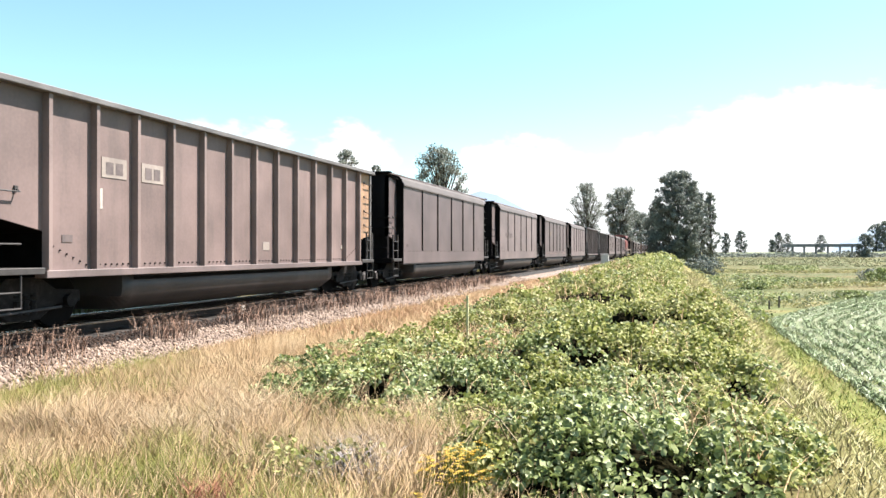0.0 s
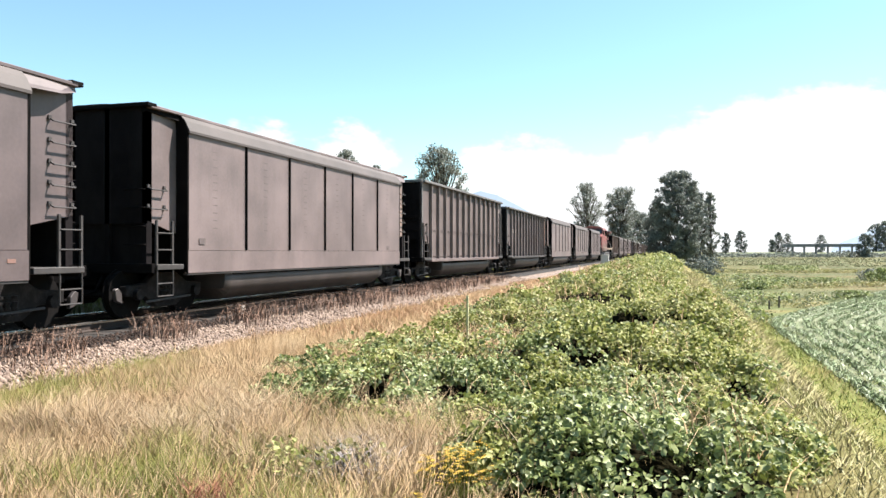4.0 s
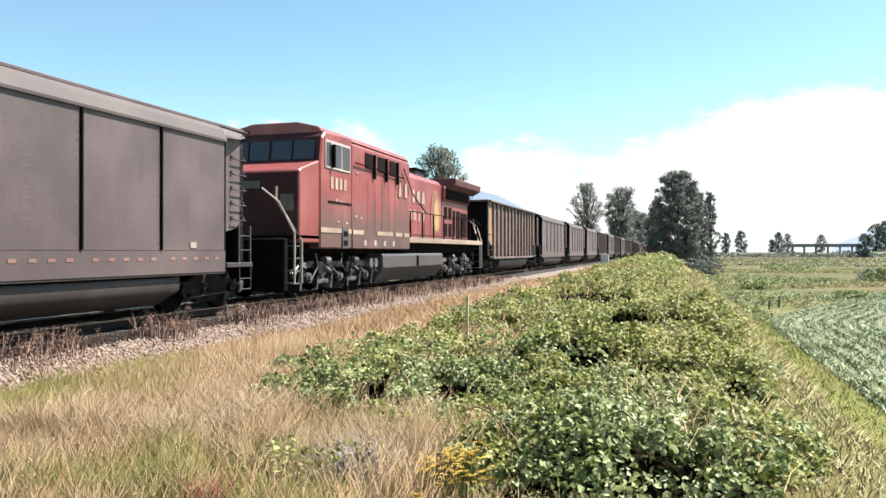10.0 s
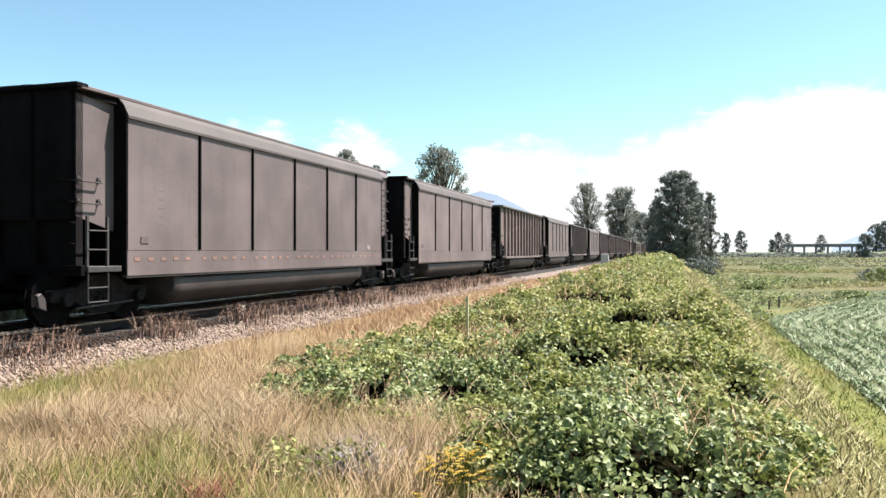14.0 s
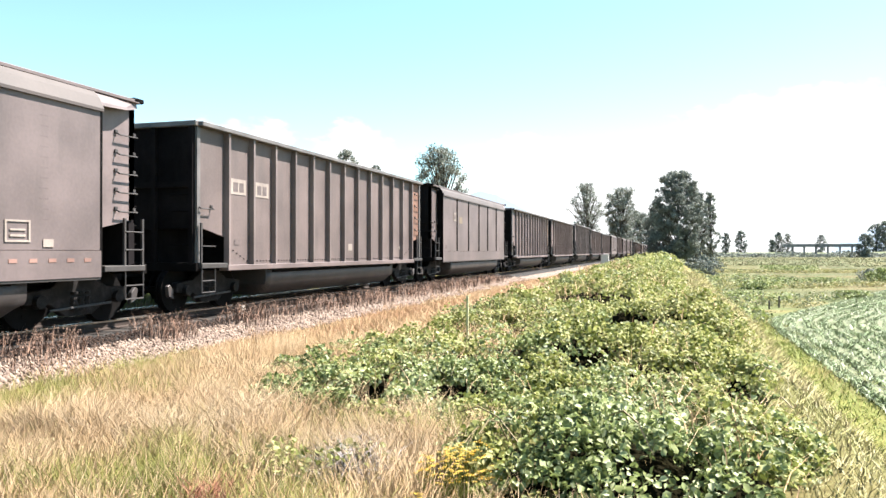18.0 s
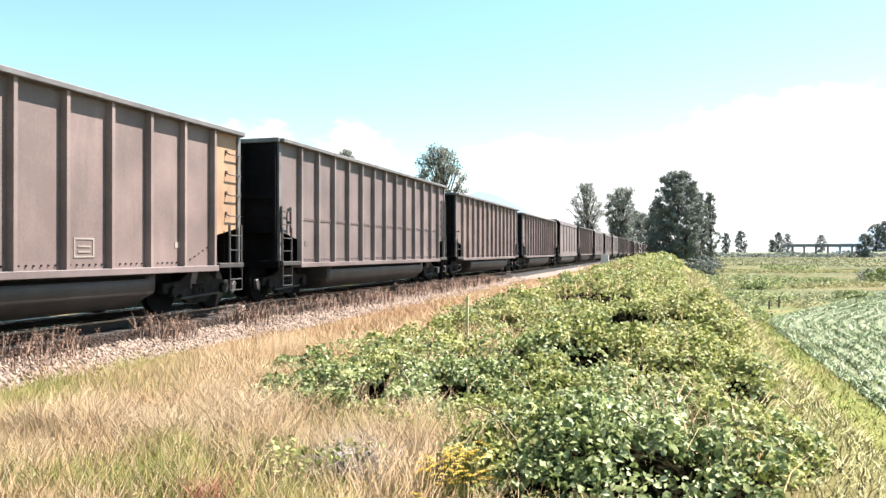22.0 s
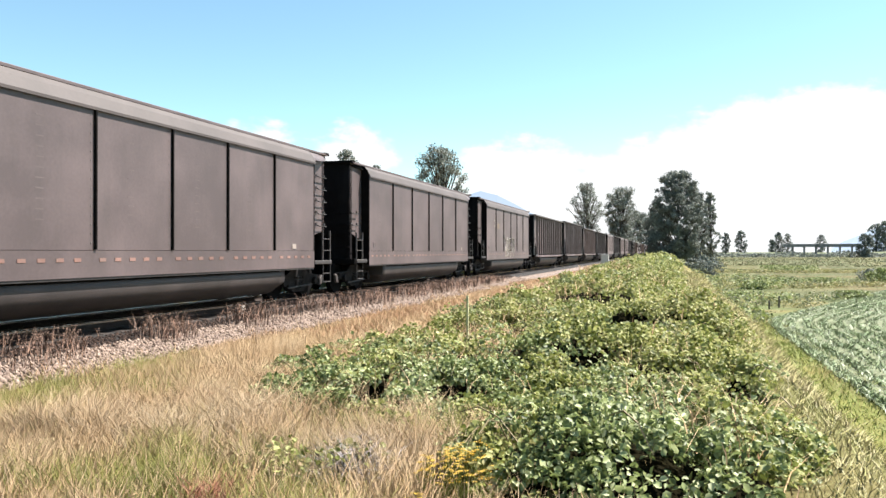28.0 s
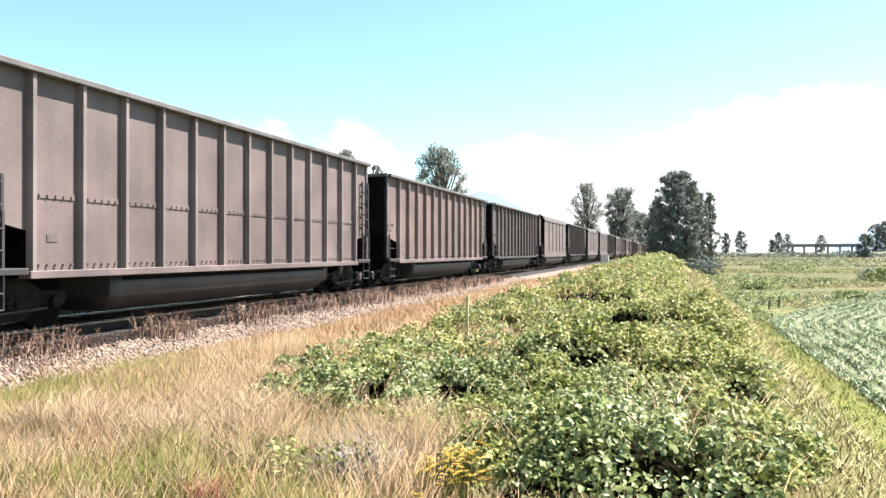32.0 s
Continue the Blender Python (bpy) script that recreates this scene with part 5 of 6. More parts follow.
def bramble_h(x, y):
    """Height of the thicket over the ground; zero where it has gaps."""
    x, y = np.asarray(x, float), np.asarray(y, float)
    edge = step(6.2, 8.2, x + 0.7 * ripple(x, y, 0.55, 21) + 1.5 * step(9.0, 14.0, y)) * (1 - step(11.2, 12.5, x + 0.45 * ripple(x, y, 0.6, 22) + 0.9 * step(13.0, 26.0, y)))
    lumps = 0.36 + 0.22 * ripple(x, y, 0.8, 24) + 0.24 * ripple(x, y, 1.9, 25) + 0.12 * ripple(x, y, 4.2, 27) + 0.36 * step(20, 70, y)
    band = edge * step(8.0, 11.0, y + 0.8 * ripple(x, y, 0.6, 23)) * lumps
    h = np.clip(band, 0, None)
    for mx, my, r, a in MOUNDS:
        q = np.clip(1 - ((x - mx) ** 2 + (y - my) ** 2) / r ** 2, 0, 1)
        h = np.maximum(h, a * q ** 0.45 * (1 + 0.35 * ripple(x, y, 2.6, 26) + 0.25 * ripple(x, y, 6.0, 28)))
    for hx, hy, rx, ry in HOLLOWS:
        h = h * (1 - 0.62 * np.exp(-((x - hx) / rx) ** 2 - ((y - hy) / ry) ** 2))
    return h


def build_brambles():
    xs, y1, y2 = np.linspace(4.2, 14.0, 84), np.linspace(3.6, 30, 150), np.linspace(30.6, 190, 130)
    ys = np.concatenate([y1, y2])
    X, Y = np.meshgrid(xs, ys, indexing="ij")
    H = bramble_h(X, Y)
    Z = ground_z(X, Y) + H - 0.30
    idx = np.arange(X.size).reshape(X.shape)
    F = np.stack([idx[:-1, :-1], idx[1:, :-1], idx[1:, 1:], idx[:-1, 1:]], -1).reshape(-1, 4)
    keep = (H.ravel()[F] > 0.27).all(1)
    # near-black sheet below the leaves stands in for shade in the gaps
    tagged(new("bramble_stems", raw_mesh("bramble_stems", np.stack([X, Y, Z], -1).reshape(-1, 3), F[keep], M_THICKET_SHADE, True)), "near-black sheet standing in for shade inside the thicket", "bramble", kind="stuff")
    rng = np.random.RandomState(11)
    # leaf sprays: domed clumps of leaves with dark hollows left between them
    for k, (ya, yb, dens, size, per, rad) in enumerate(((3.6, 9.0, 44, 0.050, 72, 0.15), (9.0, 16.0, 26, 0.062, 62, 0.20), (16, 32, 11, 0.088, 66, 0.29), (32, 70, 4.6, 0.14, 46, 0.47), (70, 190, 1.2, 0.33, 28, 0.9))):
        n = int(dens * (yb - ya) * 9.8)
        cx, cy = rng.uniform(4.2, 14.0, n), rng.uniform(ya, yb, n)
        h = bramble_h(cx, cy)
        ok = (h > 0.06) & (rng.rand(n) < 0.12 + 0.88 * step(-0.55, 0.15, 0.7 * ripple(cx, cy, 2.4, 30) + 0.8 * ripple(cx, cy, 5.5, 36)))
        cx, cy, h = cx[ok], cy[ok], h[ok]
        r = rad * rng.uniform(0.6, 1.35, len(cx))
        cz = ground_z(cx, cy) + h - 0.75 * r + rng.normal(size=len(cx)) * 0.3 * rad
        yel = 0.5 * ripple(cx, cy, 0.9, 61) + 0.5 * ripple(cx, cy, 2.2, 62) + 0.3 * rng.normal(size=len(cx)) + 0.75 * step(7.5, 11.0, cy) + 0.35 * step(9.6, 11.2, cx) > 0.42
        for m, sel, lab in ((M_LEAF, ~yel, "dense sunlit green bramble leaves on the bank"), (M_LEAF_Y, yel, "yellow-green bramble leaves in full sun")):
            q = np.repeat(np.nonzero(sel)[0], per)
            v = rng.normal(size=(len(q), 3))
            v /= np.linalg.norm(v, axis=1, keepdims=True)
            v[:, 2] = np.abs(v[:, 2]) * 1.1 - 0.25
            d = r[q] * (1.0 - 0.35 * rng.rand(len(q)) ** 2 + (rng.rand(len(q)) < 0.08) * rng.uniform(0, 0.6, len(q)))
            P = np.stack([cx[q], cy[q], cz[q]], -1) + v * d[:, None] * np.array([1.15, 1.15, 0.9])
            P[:, 2] = np.maximum(P[:, 2], ground_z(P[:, 0], P[:, 1]) + 0.02)
            leaf_stuff("bramble_leaves", P, size, rng, m, 0.34, lab, "bramble", 0.52, face=v * 0.55)
    # dry grass and dead stems that stick up through it
    x, y = rng.uniform(6.2, 12.4, 16000), 4.2 + 60 * rng.rand(16000) ** 1.7
    h = bramble_h(x, y)
    k = (h > 0.12) & (ripple(x, y, 1.3, 38) + 0.3 * rng.normal(size=len(x)) > 0.35)
    x, y, h = x[k], y[k], h[k]
    blade_stuff("dead_stems", x, y, 0.26, 0.004 + 0.0005 * y, 0.8, rng, M_DRY, "straw-coloured dead stems among the brambles", "weeds", ground_z(x, y) + np.maximum(h - 0.14, 0))
    # a few arching canes that stick out
    bm = bmesh.new()
    r2 = random.Random(8)
    for k in range(70):
        x, y = r2.uniform(7.0, 13.0), 4.6 + 20 * r2.random() ** 1.6
        h = float(bramble_h(x, y))
        if h < 0.25:
            continue
        z = float(ground_z(x, y)) + h - 0.1
        a, q = r2.uniform(0, 6.28), r2.uniform(0.25, 0.5)
        p = Vector((x, y, z))
        for j in range(3):
            e = p + Vector((math.cos(a) * q * 0.4, math.sin(a) * q * 0.4, 0.16 - 0.11 * j))
            rod(bm, p, e, 0.006, 4)
            p = e
    tagged(new("bramble_canes", finish(bm, "bramble_canes", surface("cane", tones((0.20, 0.16, 0.07)), 0.7, bump=0))), "arching thin bramble canes", "bramble", kind="stuff")


build_brambles()


# ---- grasses ----
def scatter(rng, n, x0, x1, y0, y1, power=1.0):
    return rng.uniform(x0, x1, n), y0 + (y1 - y0) * rng.rand(n) ** power


def build_grass():
    rng = np.random.RandomState(21)
    # dry tussocks between ballast and brambles: thin blades that lean out of each tuft
    def tufts(n, per, x0, x1, y0, y1, spread, keep):
        cx, cy = scatter(rng, n, x0, x1, y0, y1)
        k = keep(cx, cy)
        cx, cy = np.repeat(cx[k], per), np.repeat(cy[k], per)
        r, an = np.abs(rng.normal(size=len(cx))) * spread, rng.uniform(0, 6.28, len(cx))
        return cx + r * np.cos(an), cy + r * np.sin(an), an + rng.normal(size=len(cx)) * 0.8

    def dry_here(x, y):
        return (bramble_h(x, y) < 0.15) & (x > 3.5) & (rng.rand(len(x)) < 0.35 + 0.65 * step(-0.5, 0.5, 0.6 * ripple(x, y, 1.0, 41) + 0.6 * ripple(x, y, 3.1, 46)))

    def grow(x, y):
        return (0.45 + 0.55 * step(3.4, 5.0, x)) * (0.7 + 0.3 * ripple(x, y, 0.9, 44)) * (0.75 + 0.25 * step(4.4, 6.4, y + 0.35 * (x - 6)))
    x, y, an = tufts(4200, 30, 3.4, 10.6, 3.2, 11.5, 0.075, dry_here)
    blade_stuff("dry_grass", x, y, 0.46 * grow(x, y), 0.0055, 0.42, rng, M_DRY, "tall dry straw-coloured grass tussocks", a=an)
    # pale bleached tufts that lean over, scattered near the brambles
    x, y, an = tufts(150, 46, 6.6, 9.2, 4.8, 8.2, 0.10, lambda x, y: (bramble_h(x, y) < 0.1) & (ripple(x, y, 2.4, 49) > -0.1))
    blade_stuff("bleached_grass", x, y, 0.32, 0.004, 0.75, rng, M_STRAW, "pale bleached grass tufts leaning over", a=0.5 * an + 2.2)
    # loose stands of tall pale grass, blown about, most of it towards the brambles
    for n, h, w, m in ((420, 0.40, 0.005, M_STRAW), (420, 0.44, 0.006, M_DRY)):
        x, y, an = tufts(n, 34, 4.9, 7.9, 5.2, 9.4, 0.12, lambda x, y: (bramble_h(x, y) < 0.12) & (0.8 * ripple(x, y, 1.9, 64) + 0.7 * ripple(x, y, 4.6, 65) + 0.4 * (1 - ((x - 6.6) / 1.3) ** 2) > 0.1))
        blade_stuff("pale_grass", x, y, h * (0.75 + 0.3 * ripple(x, y, 2.7, 66)), w, 0.65, rng, m, "loose stand of tall pale straw grass", a=0.9 * an - 0.4 + 0.9 * ripple(x, y, 1.5, 67))
    # brownish-red patches of seeding grass
    x, y, an = tufts(900, 30, 3.6, 10.2, 3.4, 9.5, 0.10, lambda x, y: (bramble_h(x, y) < 0.1) & (ripple(x, y, 1.1, 48) > 0.45))
    blade_stuff("reddish_grass", x, y, 0.27, 0.0045, 0.5, rng, M_ORANGE, "reddish-brown seeding grass in patches", a=an)
    x, y, an = tufts(2300, 34, 3.4, 10.6, 3.2, 11.5, 0.075, lambda x, y: dry_here(x, y) & (rng.rand(len(x)) < 0.2))
    # nodding seed heads on some of them
    pick = rng.rand(len(x)) < 0.13
    P = np.stack([x[pick], y[pick], ground_z(x[pick], y[pick]) + 0.40 * grow(x[pick], y[pick])], -1)
    P = np.repeat(P, 4, 0) + rng.normal(size=(4 * len(P), 3)) * np.array([0.035, 0.035, 0.05])
    leaf_stuff("grass_seed_heads", P, 0.016, rng, M_DRY, 0.3, "feathery dry grass seed heads", "grass")
    x, y, an = tufts(3000, 26, 3.4, 10.6, 3.0, 10.5, 0.09, lambda x, y: (bramble_h(x, y) < 0.12) & (0.6 * ripple(x, y, 1.8, 42) + 0.7 * ripple(x, y, 4.4, 43) + 0.5 * step(5.3, 4.3, x) + 0.25 * rng.normal(size=len(x)) > 0.40))
    blade_stuff("green_grass", x, y, 0.26, 0.0045, 0.5, rng, M_GREEN, "green grass tufts between dry ones", a=an)
    # short mixed sward
    x, y = scatter(rng, 70000, 3.0, 11.5, 3.0, 10.5)
    keep = (bramble_h(x, y) < 0.12) & (rng.rand(len(x)) < 0.15 + 0.85 * step(3.0, 4.2, x))
    blade_stuff("short_grass", x[keep], y[keep], 0.09, 0.006, 0.9, rng, M_SWARD, "short yellow-green grass sward")
    # the same sward goes on round and behind the camera's place
    x, y = scatter(rng, 60000, 3.0, 16.4, -9.0, 3.2)
    keep = rng.rand(len(x)) < 0.15 + 0.85 * step(3.0, 4.2, x)
    x, y = x[keep], y[keep]
    dry = ripple(x, y, 1.1, 63) + 0.4 * rng.normal(size=len(x)) > 0
    blade_stuff("short_grass", x[~dry], y[~dry], 0.16, 0.012, 0.8, rng, M_SWARD, "short yellow-green grass sward")
    blade_stuff("dry_grass", x[dry], y[dry], 0.24, 0.008, 0.6, rng, M_DRY, "dry straw-coloured grass on the shoulder")
    # reddish dry strip along the ballast
    x, y = scatter(rng, 60000, 3.0, 8.2, 8.0, 70, 1.6)
    keep = (bramble_h(x, y) < 0.2) & (rng.rand(len(x)) < 0.2 + 0.8 * step(3.0, 3.8, x))
    x, y = x[keep], y[keep]
    red = rng.rand(len(x)) < step(6.6, 4.4, x)
    wide = 0.006 + 0.0007 * y
    blade_stuff("reddish_grass", x[red], y[red], 0.13 + 0.15 * step(3.2, 4.6, x[red]), 0.75 * wide[red], 0.6, rng, M_ORANGE, "reddish dry grass along the ballast edge")
    blade_stuff("dry_grass", x[~red], y[~red], 0.30, wide[~red], 0.6, rng, M_DRY, "dry straw-coloured grass along the track")
    x, y = scatter(rng, 9000, 2.7, 8.0, 70, 200)
    blade_stuff("dry_grass", x, y, 0.35, 0.09, 0.6, rng, M_DRY, "dry straw-coloured grass along the track")
    # straggling dry grass that creeps up the ballast
    x, y = scatter(rng, 9000, 2.1, 3.4, 5.5, 45, 1.5)
    k = ripple(x, y, 1.7, 52) + 1.6 * (x - 2.9) + rng.normal(size=len(x)) * 0.3 > 0.1
    x, y = x[k], y[k]
    blade_stuff("reddish_grass", x, y, 0.16, 0.005 + 0.0004 * y, 0.7, rng, M_ORANGE, "sparse reddish grass creeping over the ballast", z=np.maximum(ballast_z(x), ground_z(x, y)) - 0.01)
    # brown stalks against the train
    x, y = scatter(rng, 5200, 1.42, 2.4, 5.0, 40, 1.7)
    k = ripple(x, y, 2.2, 51) + 0.4 * rng.normal(size=len(x)) > -0.1
    x, y = x[k], y[k]
    z = np.maximum(ballast_z(x), ground_z(x, y)) - 0.02
    blade_stuff("dock_stalks", x, y, 0.33, 0.007 + 0.0004 * y, 0.35, rng, M_STALK, "brown dry weed stalks on the ballast edge", "weeds", z)
    top = rng.rand(len(x)) < 0.6
    P = np.stack([x[top], y[top], z[top] + 0.34 * rng.uniform(0.5, 0.95, top.sum())], -1)
    P = np.repeat(P, 5, 0) + rng.normal(size=(5 * len(P), 3)) * np.array([0.014, 0.014, 0.05])
    leaf_stuff("dock_seed_heads", P, 0.028, rng, M_STALK, 0.2, "brown seed heads of the trackside weeds", "weeds")
    # unseen weeds added beyond the track so the view under the cars stays dark
    x, y = scatter(rng, 26000, -4.4, -2.7, -4, 80, 1.2)
    blade_stuff("far_side_weeds", x, y, 0.24, 0.03, 0.5, rng, M_GREEN, "dense weeds added on the far side of the track", "weeds")
    # bank on the field side
    x, y = scatter(rng, 60000, 11.6, 16.6, 2.5, 60, 1.5)
    keep = (bramble_h(x, y) < 0.2) & (rng.rand(len(x)) < 0.5 + 0.5 * step(14.4, 13.0, x))
    x, y = x[keep], y[keep]
    lane = x + 0.35 * ripple(x, y, 0.8, 58) > 13.9
    blade_stuff("bank_grass", x[~lane], y[~lane], 0.12 + 0.10 * step(6, 14, y[~lane]), 0.007 + 0.0006 * y[~lane], 0.8, rng, M_BANK, "pale straw and green grass on the bank")
    blade_stuff("lane_grass", x[lane], y[lane], 0.15, 0.010 + 0.0006 * y[lane], 0.9, rng, M_LANE, "bright green short grass beside the crop")
    # meadow beyond
    x, y = scatter(rng, 80000, 12, 110, 48, 230, 1.4)
    keep = (x > 14 + 0.0 * y) & ~((x > field_edge(y) - 1.0) & (y < 95)) & (bramble_h(x, y) < 0.1)
    x, y = x[keep], y[keep]
    blade_stuff("meadow_grass", x, y, 0.07, 0.06 + 0.0006 * y, 1.2, rng, M_MEADOW, "meadow grass beyond the crop", tilt=0.15)
    x, y = scatter(rng, 40000, 14, 330, 215, 470, 1.2)
    blade_stuff("meadow_grass", x, y, 0.28, 0.45, 1.0, rng, M_MEADOW, "far meadow grass below the overpass", tilt=0.15)


def build_meadow_weeds():
    """Bands of rank tussocks and low weeds, thick along the ditch at the foot of the bank."""
    rng = np.random.RandomState(57)
    n = 9000
    x, y = rng.uniform(13.2, 75, n), 44 + 125 * rng.rand(n) ** 1.3
    band = 0.9 * ripple(0.22 * x, y, 0.16, 81) + 0.6 * ripple(0.5 * x, y, 0.5, 82) + 1.1 * step(17.5, 14.2, x) * step(120, 60, y)
    keep = (band > 0.32) & ~((x > field_edge(y) - 0.8) & (y < 98)) & (bramble_h(x, y) < 0.1) & ~((np.abs(x - 17.2) < 2.0) & (y < 57.5))
    x, y = x[keep], y[keep]
    tall = rng.uniform(0.18, 0.6, len(x))
    kind = ripple(0.3 * x, y, 0.2, 83) + 0.5 * rng.normal(size=len(x))
    for m, sel, lab in ((M_BANK, kind > 0.3, "rank pale grass tussocks in the meadow"), (M_LEAF, kind < -0.55, "low leafy green weeds in the meadow"), (M_MEADOW, (kind <= 0.3) & (kind >= -0.55), "dull green meadow tussocks")):
        q = np.repeat(np.nonzero(sel)[0], 22)
        P = np.stack([x[q], y[q], ground_z(x[q], y[q])], -1) + rng.normal(size=(len(q), 3)) * np.array([0.55, 0.45, 0])
        P[:, 2] += 0.03 + tall[q] * rng.rand(len(q)) ** 0.8
        leaf_stuff("meadow_weeds", P, 0.15 + 0.0009 * y[q], rng, m, 0.6, lab, "weeds", 0.5)


BEND_Y, BEND_R, BEND_A, ROW0 = 40.0, 26.0, radians(23), 15.9


def field_edge(y):
    """x of the crop's first row at a given y."""
    y = np.asarray(y, float)
    yr = y - BEND_Y
    lim = BEND_R * np.sin(BEND_A)
    arc = BEND_R - np.sqrt(np.clip(BEND_R ** 2 - np.clip(yr, 0, lim) ** 2, 0, None))
    return ROW0 + np.where(yr <= 0, 0, arc + np.clip(yr - lim, 0, None) * np.tan(BEND_A))


def row_point(o, s):
    """A place s metres along the crop row that lies o metres inside the first one, and the row's heading."""
    R = BEND_R - o
    arc = R * BEND_A
    s1 = BEND_Y + 8.0
    u = np.clip(s - s1, 0, arc)
    a = u / R
    t = np.clip(s - s1 - arc, 0, None)
    x = ROW0 + o + R * (1 - np.cos(a)) + t * np.sin(BEND_A)
    y = -8.0 + np.minimum(s, s1) + R * np.sin(a) + t * np.cos(BEND_A)
    return x, y


def build_field():
    rng = np.random.RandomState(31)
    # soil sheet just above the ground, ridged along the rows
    S, O = np.linspace(0, 112, 90), np.linspace(-0.15, 24, 60)
    OO, SS = np.meshgrid(O, S, indexing="ij")
    X, Y = row_point(OO, SS)
    Z = ground_z(X, Y) + 0.06 + 0.02 * np.sin(OO * 2 * np.pi / 0.76)
    idx = np.arange(X.size).reshape(X.shape)
    F = np.stack([idx[:-1, :-1], idx[1:, :-1], idx[1:, 1:], idx[:-1, 1:]], -1).reshape(-1, 4)
    tagged(new("crop_soil", raw_mesh("crop_soil", np.stack([X, Y, Z], -1).reshape(-1, 3), F, M_SOIL, True)), "brown tilled soil under the young crop", "field", kind="structure")
    px, py = [], []
    for k in range(31):
        n = int(112 / 0.17)
        s = np.arange(n) * 0.17 + rng.uniform(-0.05, 0.05, n)
        x, y = row_point(0.76 * k + rng.normal(size=n) * 0.03, s)
        px.append(x)
        py.append(y)
    x, y = np.concatenate(px), np.concatenate(py)
    near = y > 5
    x, y = x[near], y[near]
    hgt = 0.22 + 0.05 * ripple(x, y, 0.3, 33)
    x4, y4, h4 = np.repeat(x, 12), np.repeat(y, 12), np.repeat(hgt, 12)
    x4, y4 = x4 + rng.normal(size=len(x4)) * 0.125, y4 + rng.normal(size=len(x4)) * 0.125
    blade_stuff("corn_plants", x4, y4, 0.7 * h4, 0.04, 1.1, rng, M_CORN, "rows of young blue-green corn plants", "crop", ground_z(x4, y4) + 0.05)


build_field()
build_grass()
build_meadow_weeds()


# ---- flowers, stake, cabinet and posts by the track ----
def build_small():
    rng = random.Random(5)
    base = finish(rods(0.004, ((0, 0, 0), (0.01, 0, 0.3)), ((0, 0, 0.12), (0.07, 0.02, 0.27)), ((0, 0, 0.1), (-0.05, 0.04, 0.26)), ((0, 0, 0.15), (0.0, -0.06, 0.28))), "stem", M_GREEN)
    bm = bmesh.new()
    for c in ((0.01, 0, 0.3), (0.07, 0.02, 0.27), (-0.05, 0.04, 0.26), (0, -0.06, 0.28), (0.03, 0.02, 0.29), (-0.02, 0.01, 0.31)):
        for k in range(6):
            a = k * math.pi / 3
            v = [bm.verts.new((c[0] + r * math.cos(a + o), c[1] + r * math.sin(a + o), c[2] + h)) for r, o, h in ((0.004, 0, 0), (0.018, -0.4, 0.005), (0.024, 0, 0.003), (0.018, 0.4, 0.005))]
            bm.faces.new(v)
    blossom = finish(bm, "blossom", M_YELLOW)
    for k in range(40):
        x, y = 9.46 + rng.gauss(0, 0.12), 4.66 + rng.gauss(0, 0.13)
        p = thing("wildflower", "small yellow wildflower in dry grass", "flower", "yellow flowers by the brambles")
        p.matrix_basis = pose(x, y, float(ground_z(x, y)) - 0.02, 0, 0, rng.uniform(0, 360)) @ Matrix.Diagonal((0.75, 0.75, rng.uniform(0.6, 1.1), 1))
        part("stem", base, None, p)
        part("blossom", blossom, None, p, "yellow petals")
    # thin stake
    st = thing("survey_stake", "thin pale wooden stake among the brambles", "stake")
    x, y = 7.6, 11.9
    st.location = (x, y, float(ground_z(x, y)) - 0.05)
    part("shaft", boxes((-0.017, 0.017, -0.017, 0.017, 0, 0.98)), surface("pale_stake_wood", tones((0.62, 0.60, 0.34)), 0.8, bump=0.1), st, "", 0.003)
    # little white marker beside the rail
    mk = thing("track_marker", "small white marker plate on a stub post beside the rail", "marker")
    mk.location = (1.42, 15.2, -0.24)
    part("post", rods(0.012, ((0, 0, 0), (0, 0, 0.24))), M_STEEL, mk)
    part("plate", boxes((-0.012, 0.012, -0.075, 0.075, 0.17, 0.27)), M_WHITE, mk, "white plate", 0.004)
    # relay cabinet
    cb = thing("trackside_cabinet", "white metal trackside relay cabinet", "cabinet")
    x, y = 3.35, 92.0
    cb.location = (x, y, float(ground_z(x, y)))
    white = surface("white_cabinet_paint", tones((0.75, 0.75, 0.73), 0.9, 1.05), 0.5, scale=2, fine=20, bump=0.05)
    part("body", boxes((-0.45, 0.45, -0.35, 0.35, 0.1, 1.28)), white, cb, "", 0.03)
    bm = bmesh.new()
    prism(bm, [(-0.52, 1.28), (0.52, 1.28), (0.45, 1.38), (-0.45, 1.38)], 1, -0.4, 0.4)
    part("roof", bm, white, cb, "", 0.01)
    part("plinth", boxes((-0.5, 0.5, -0.4, 0.4, -0.1, 0.1)), M_STONE, cb)
    door = part("door", boxes((-0.40, 0.40, -0.37, -0.352, 0.16, 1.22)), white, cb, "", 0.005)
    part("handle", boxes((0.28, 0.31, -0.41, -0.37, 0.6, 0.76)), M_STEEL, door)
    # fence posts
    for x, y, h in ((18.0, 56.5, 0.8), (17.2, 55.0, 0.6)):
        fp = thing("fence_post", "short weathered wooden fence post in the meadow", "post", "fence posts")
        fp.location = (x, y, float(ground_z(x, y)) - 0.1)
        bm = bmesh.new()
        disc(bm, (0, 0, (h + 0.1) / 2), 0.06, h + 0.1, axis=2, n=8)
        part("shaft", bm, M_BARK, fp)


build_small()


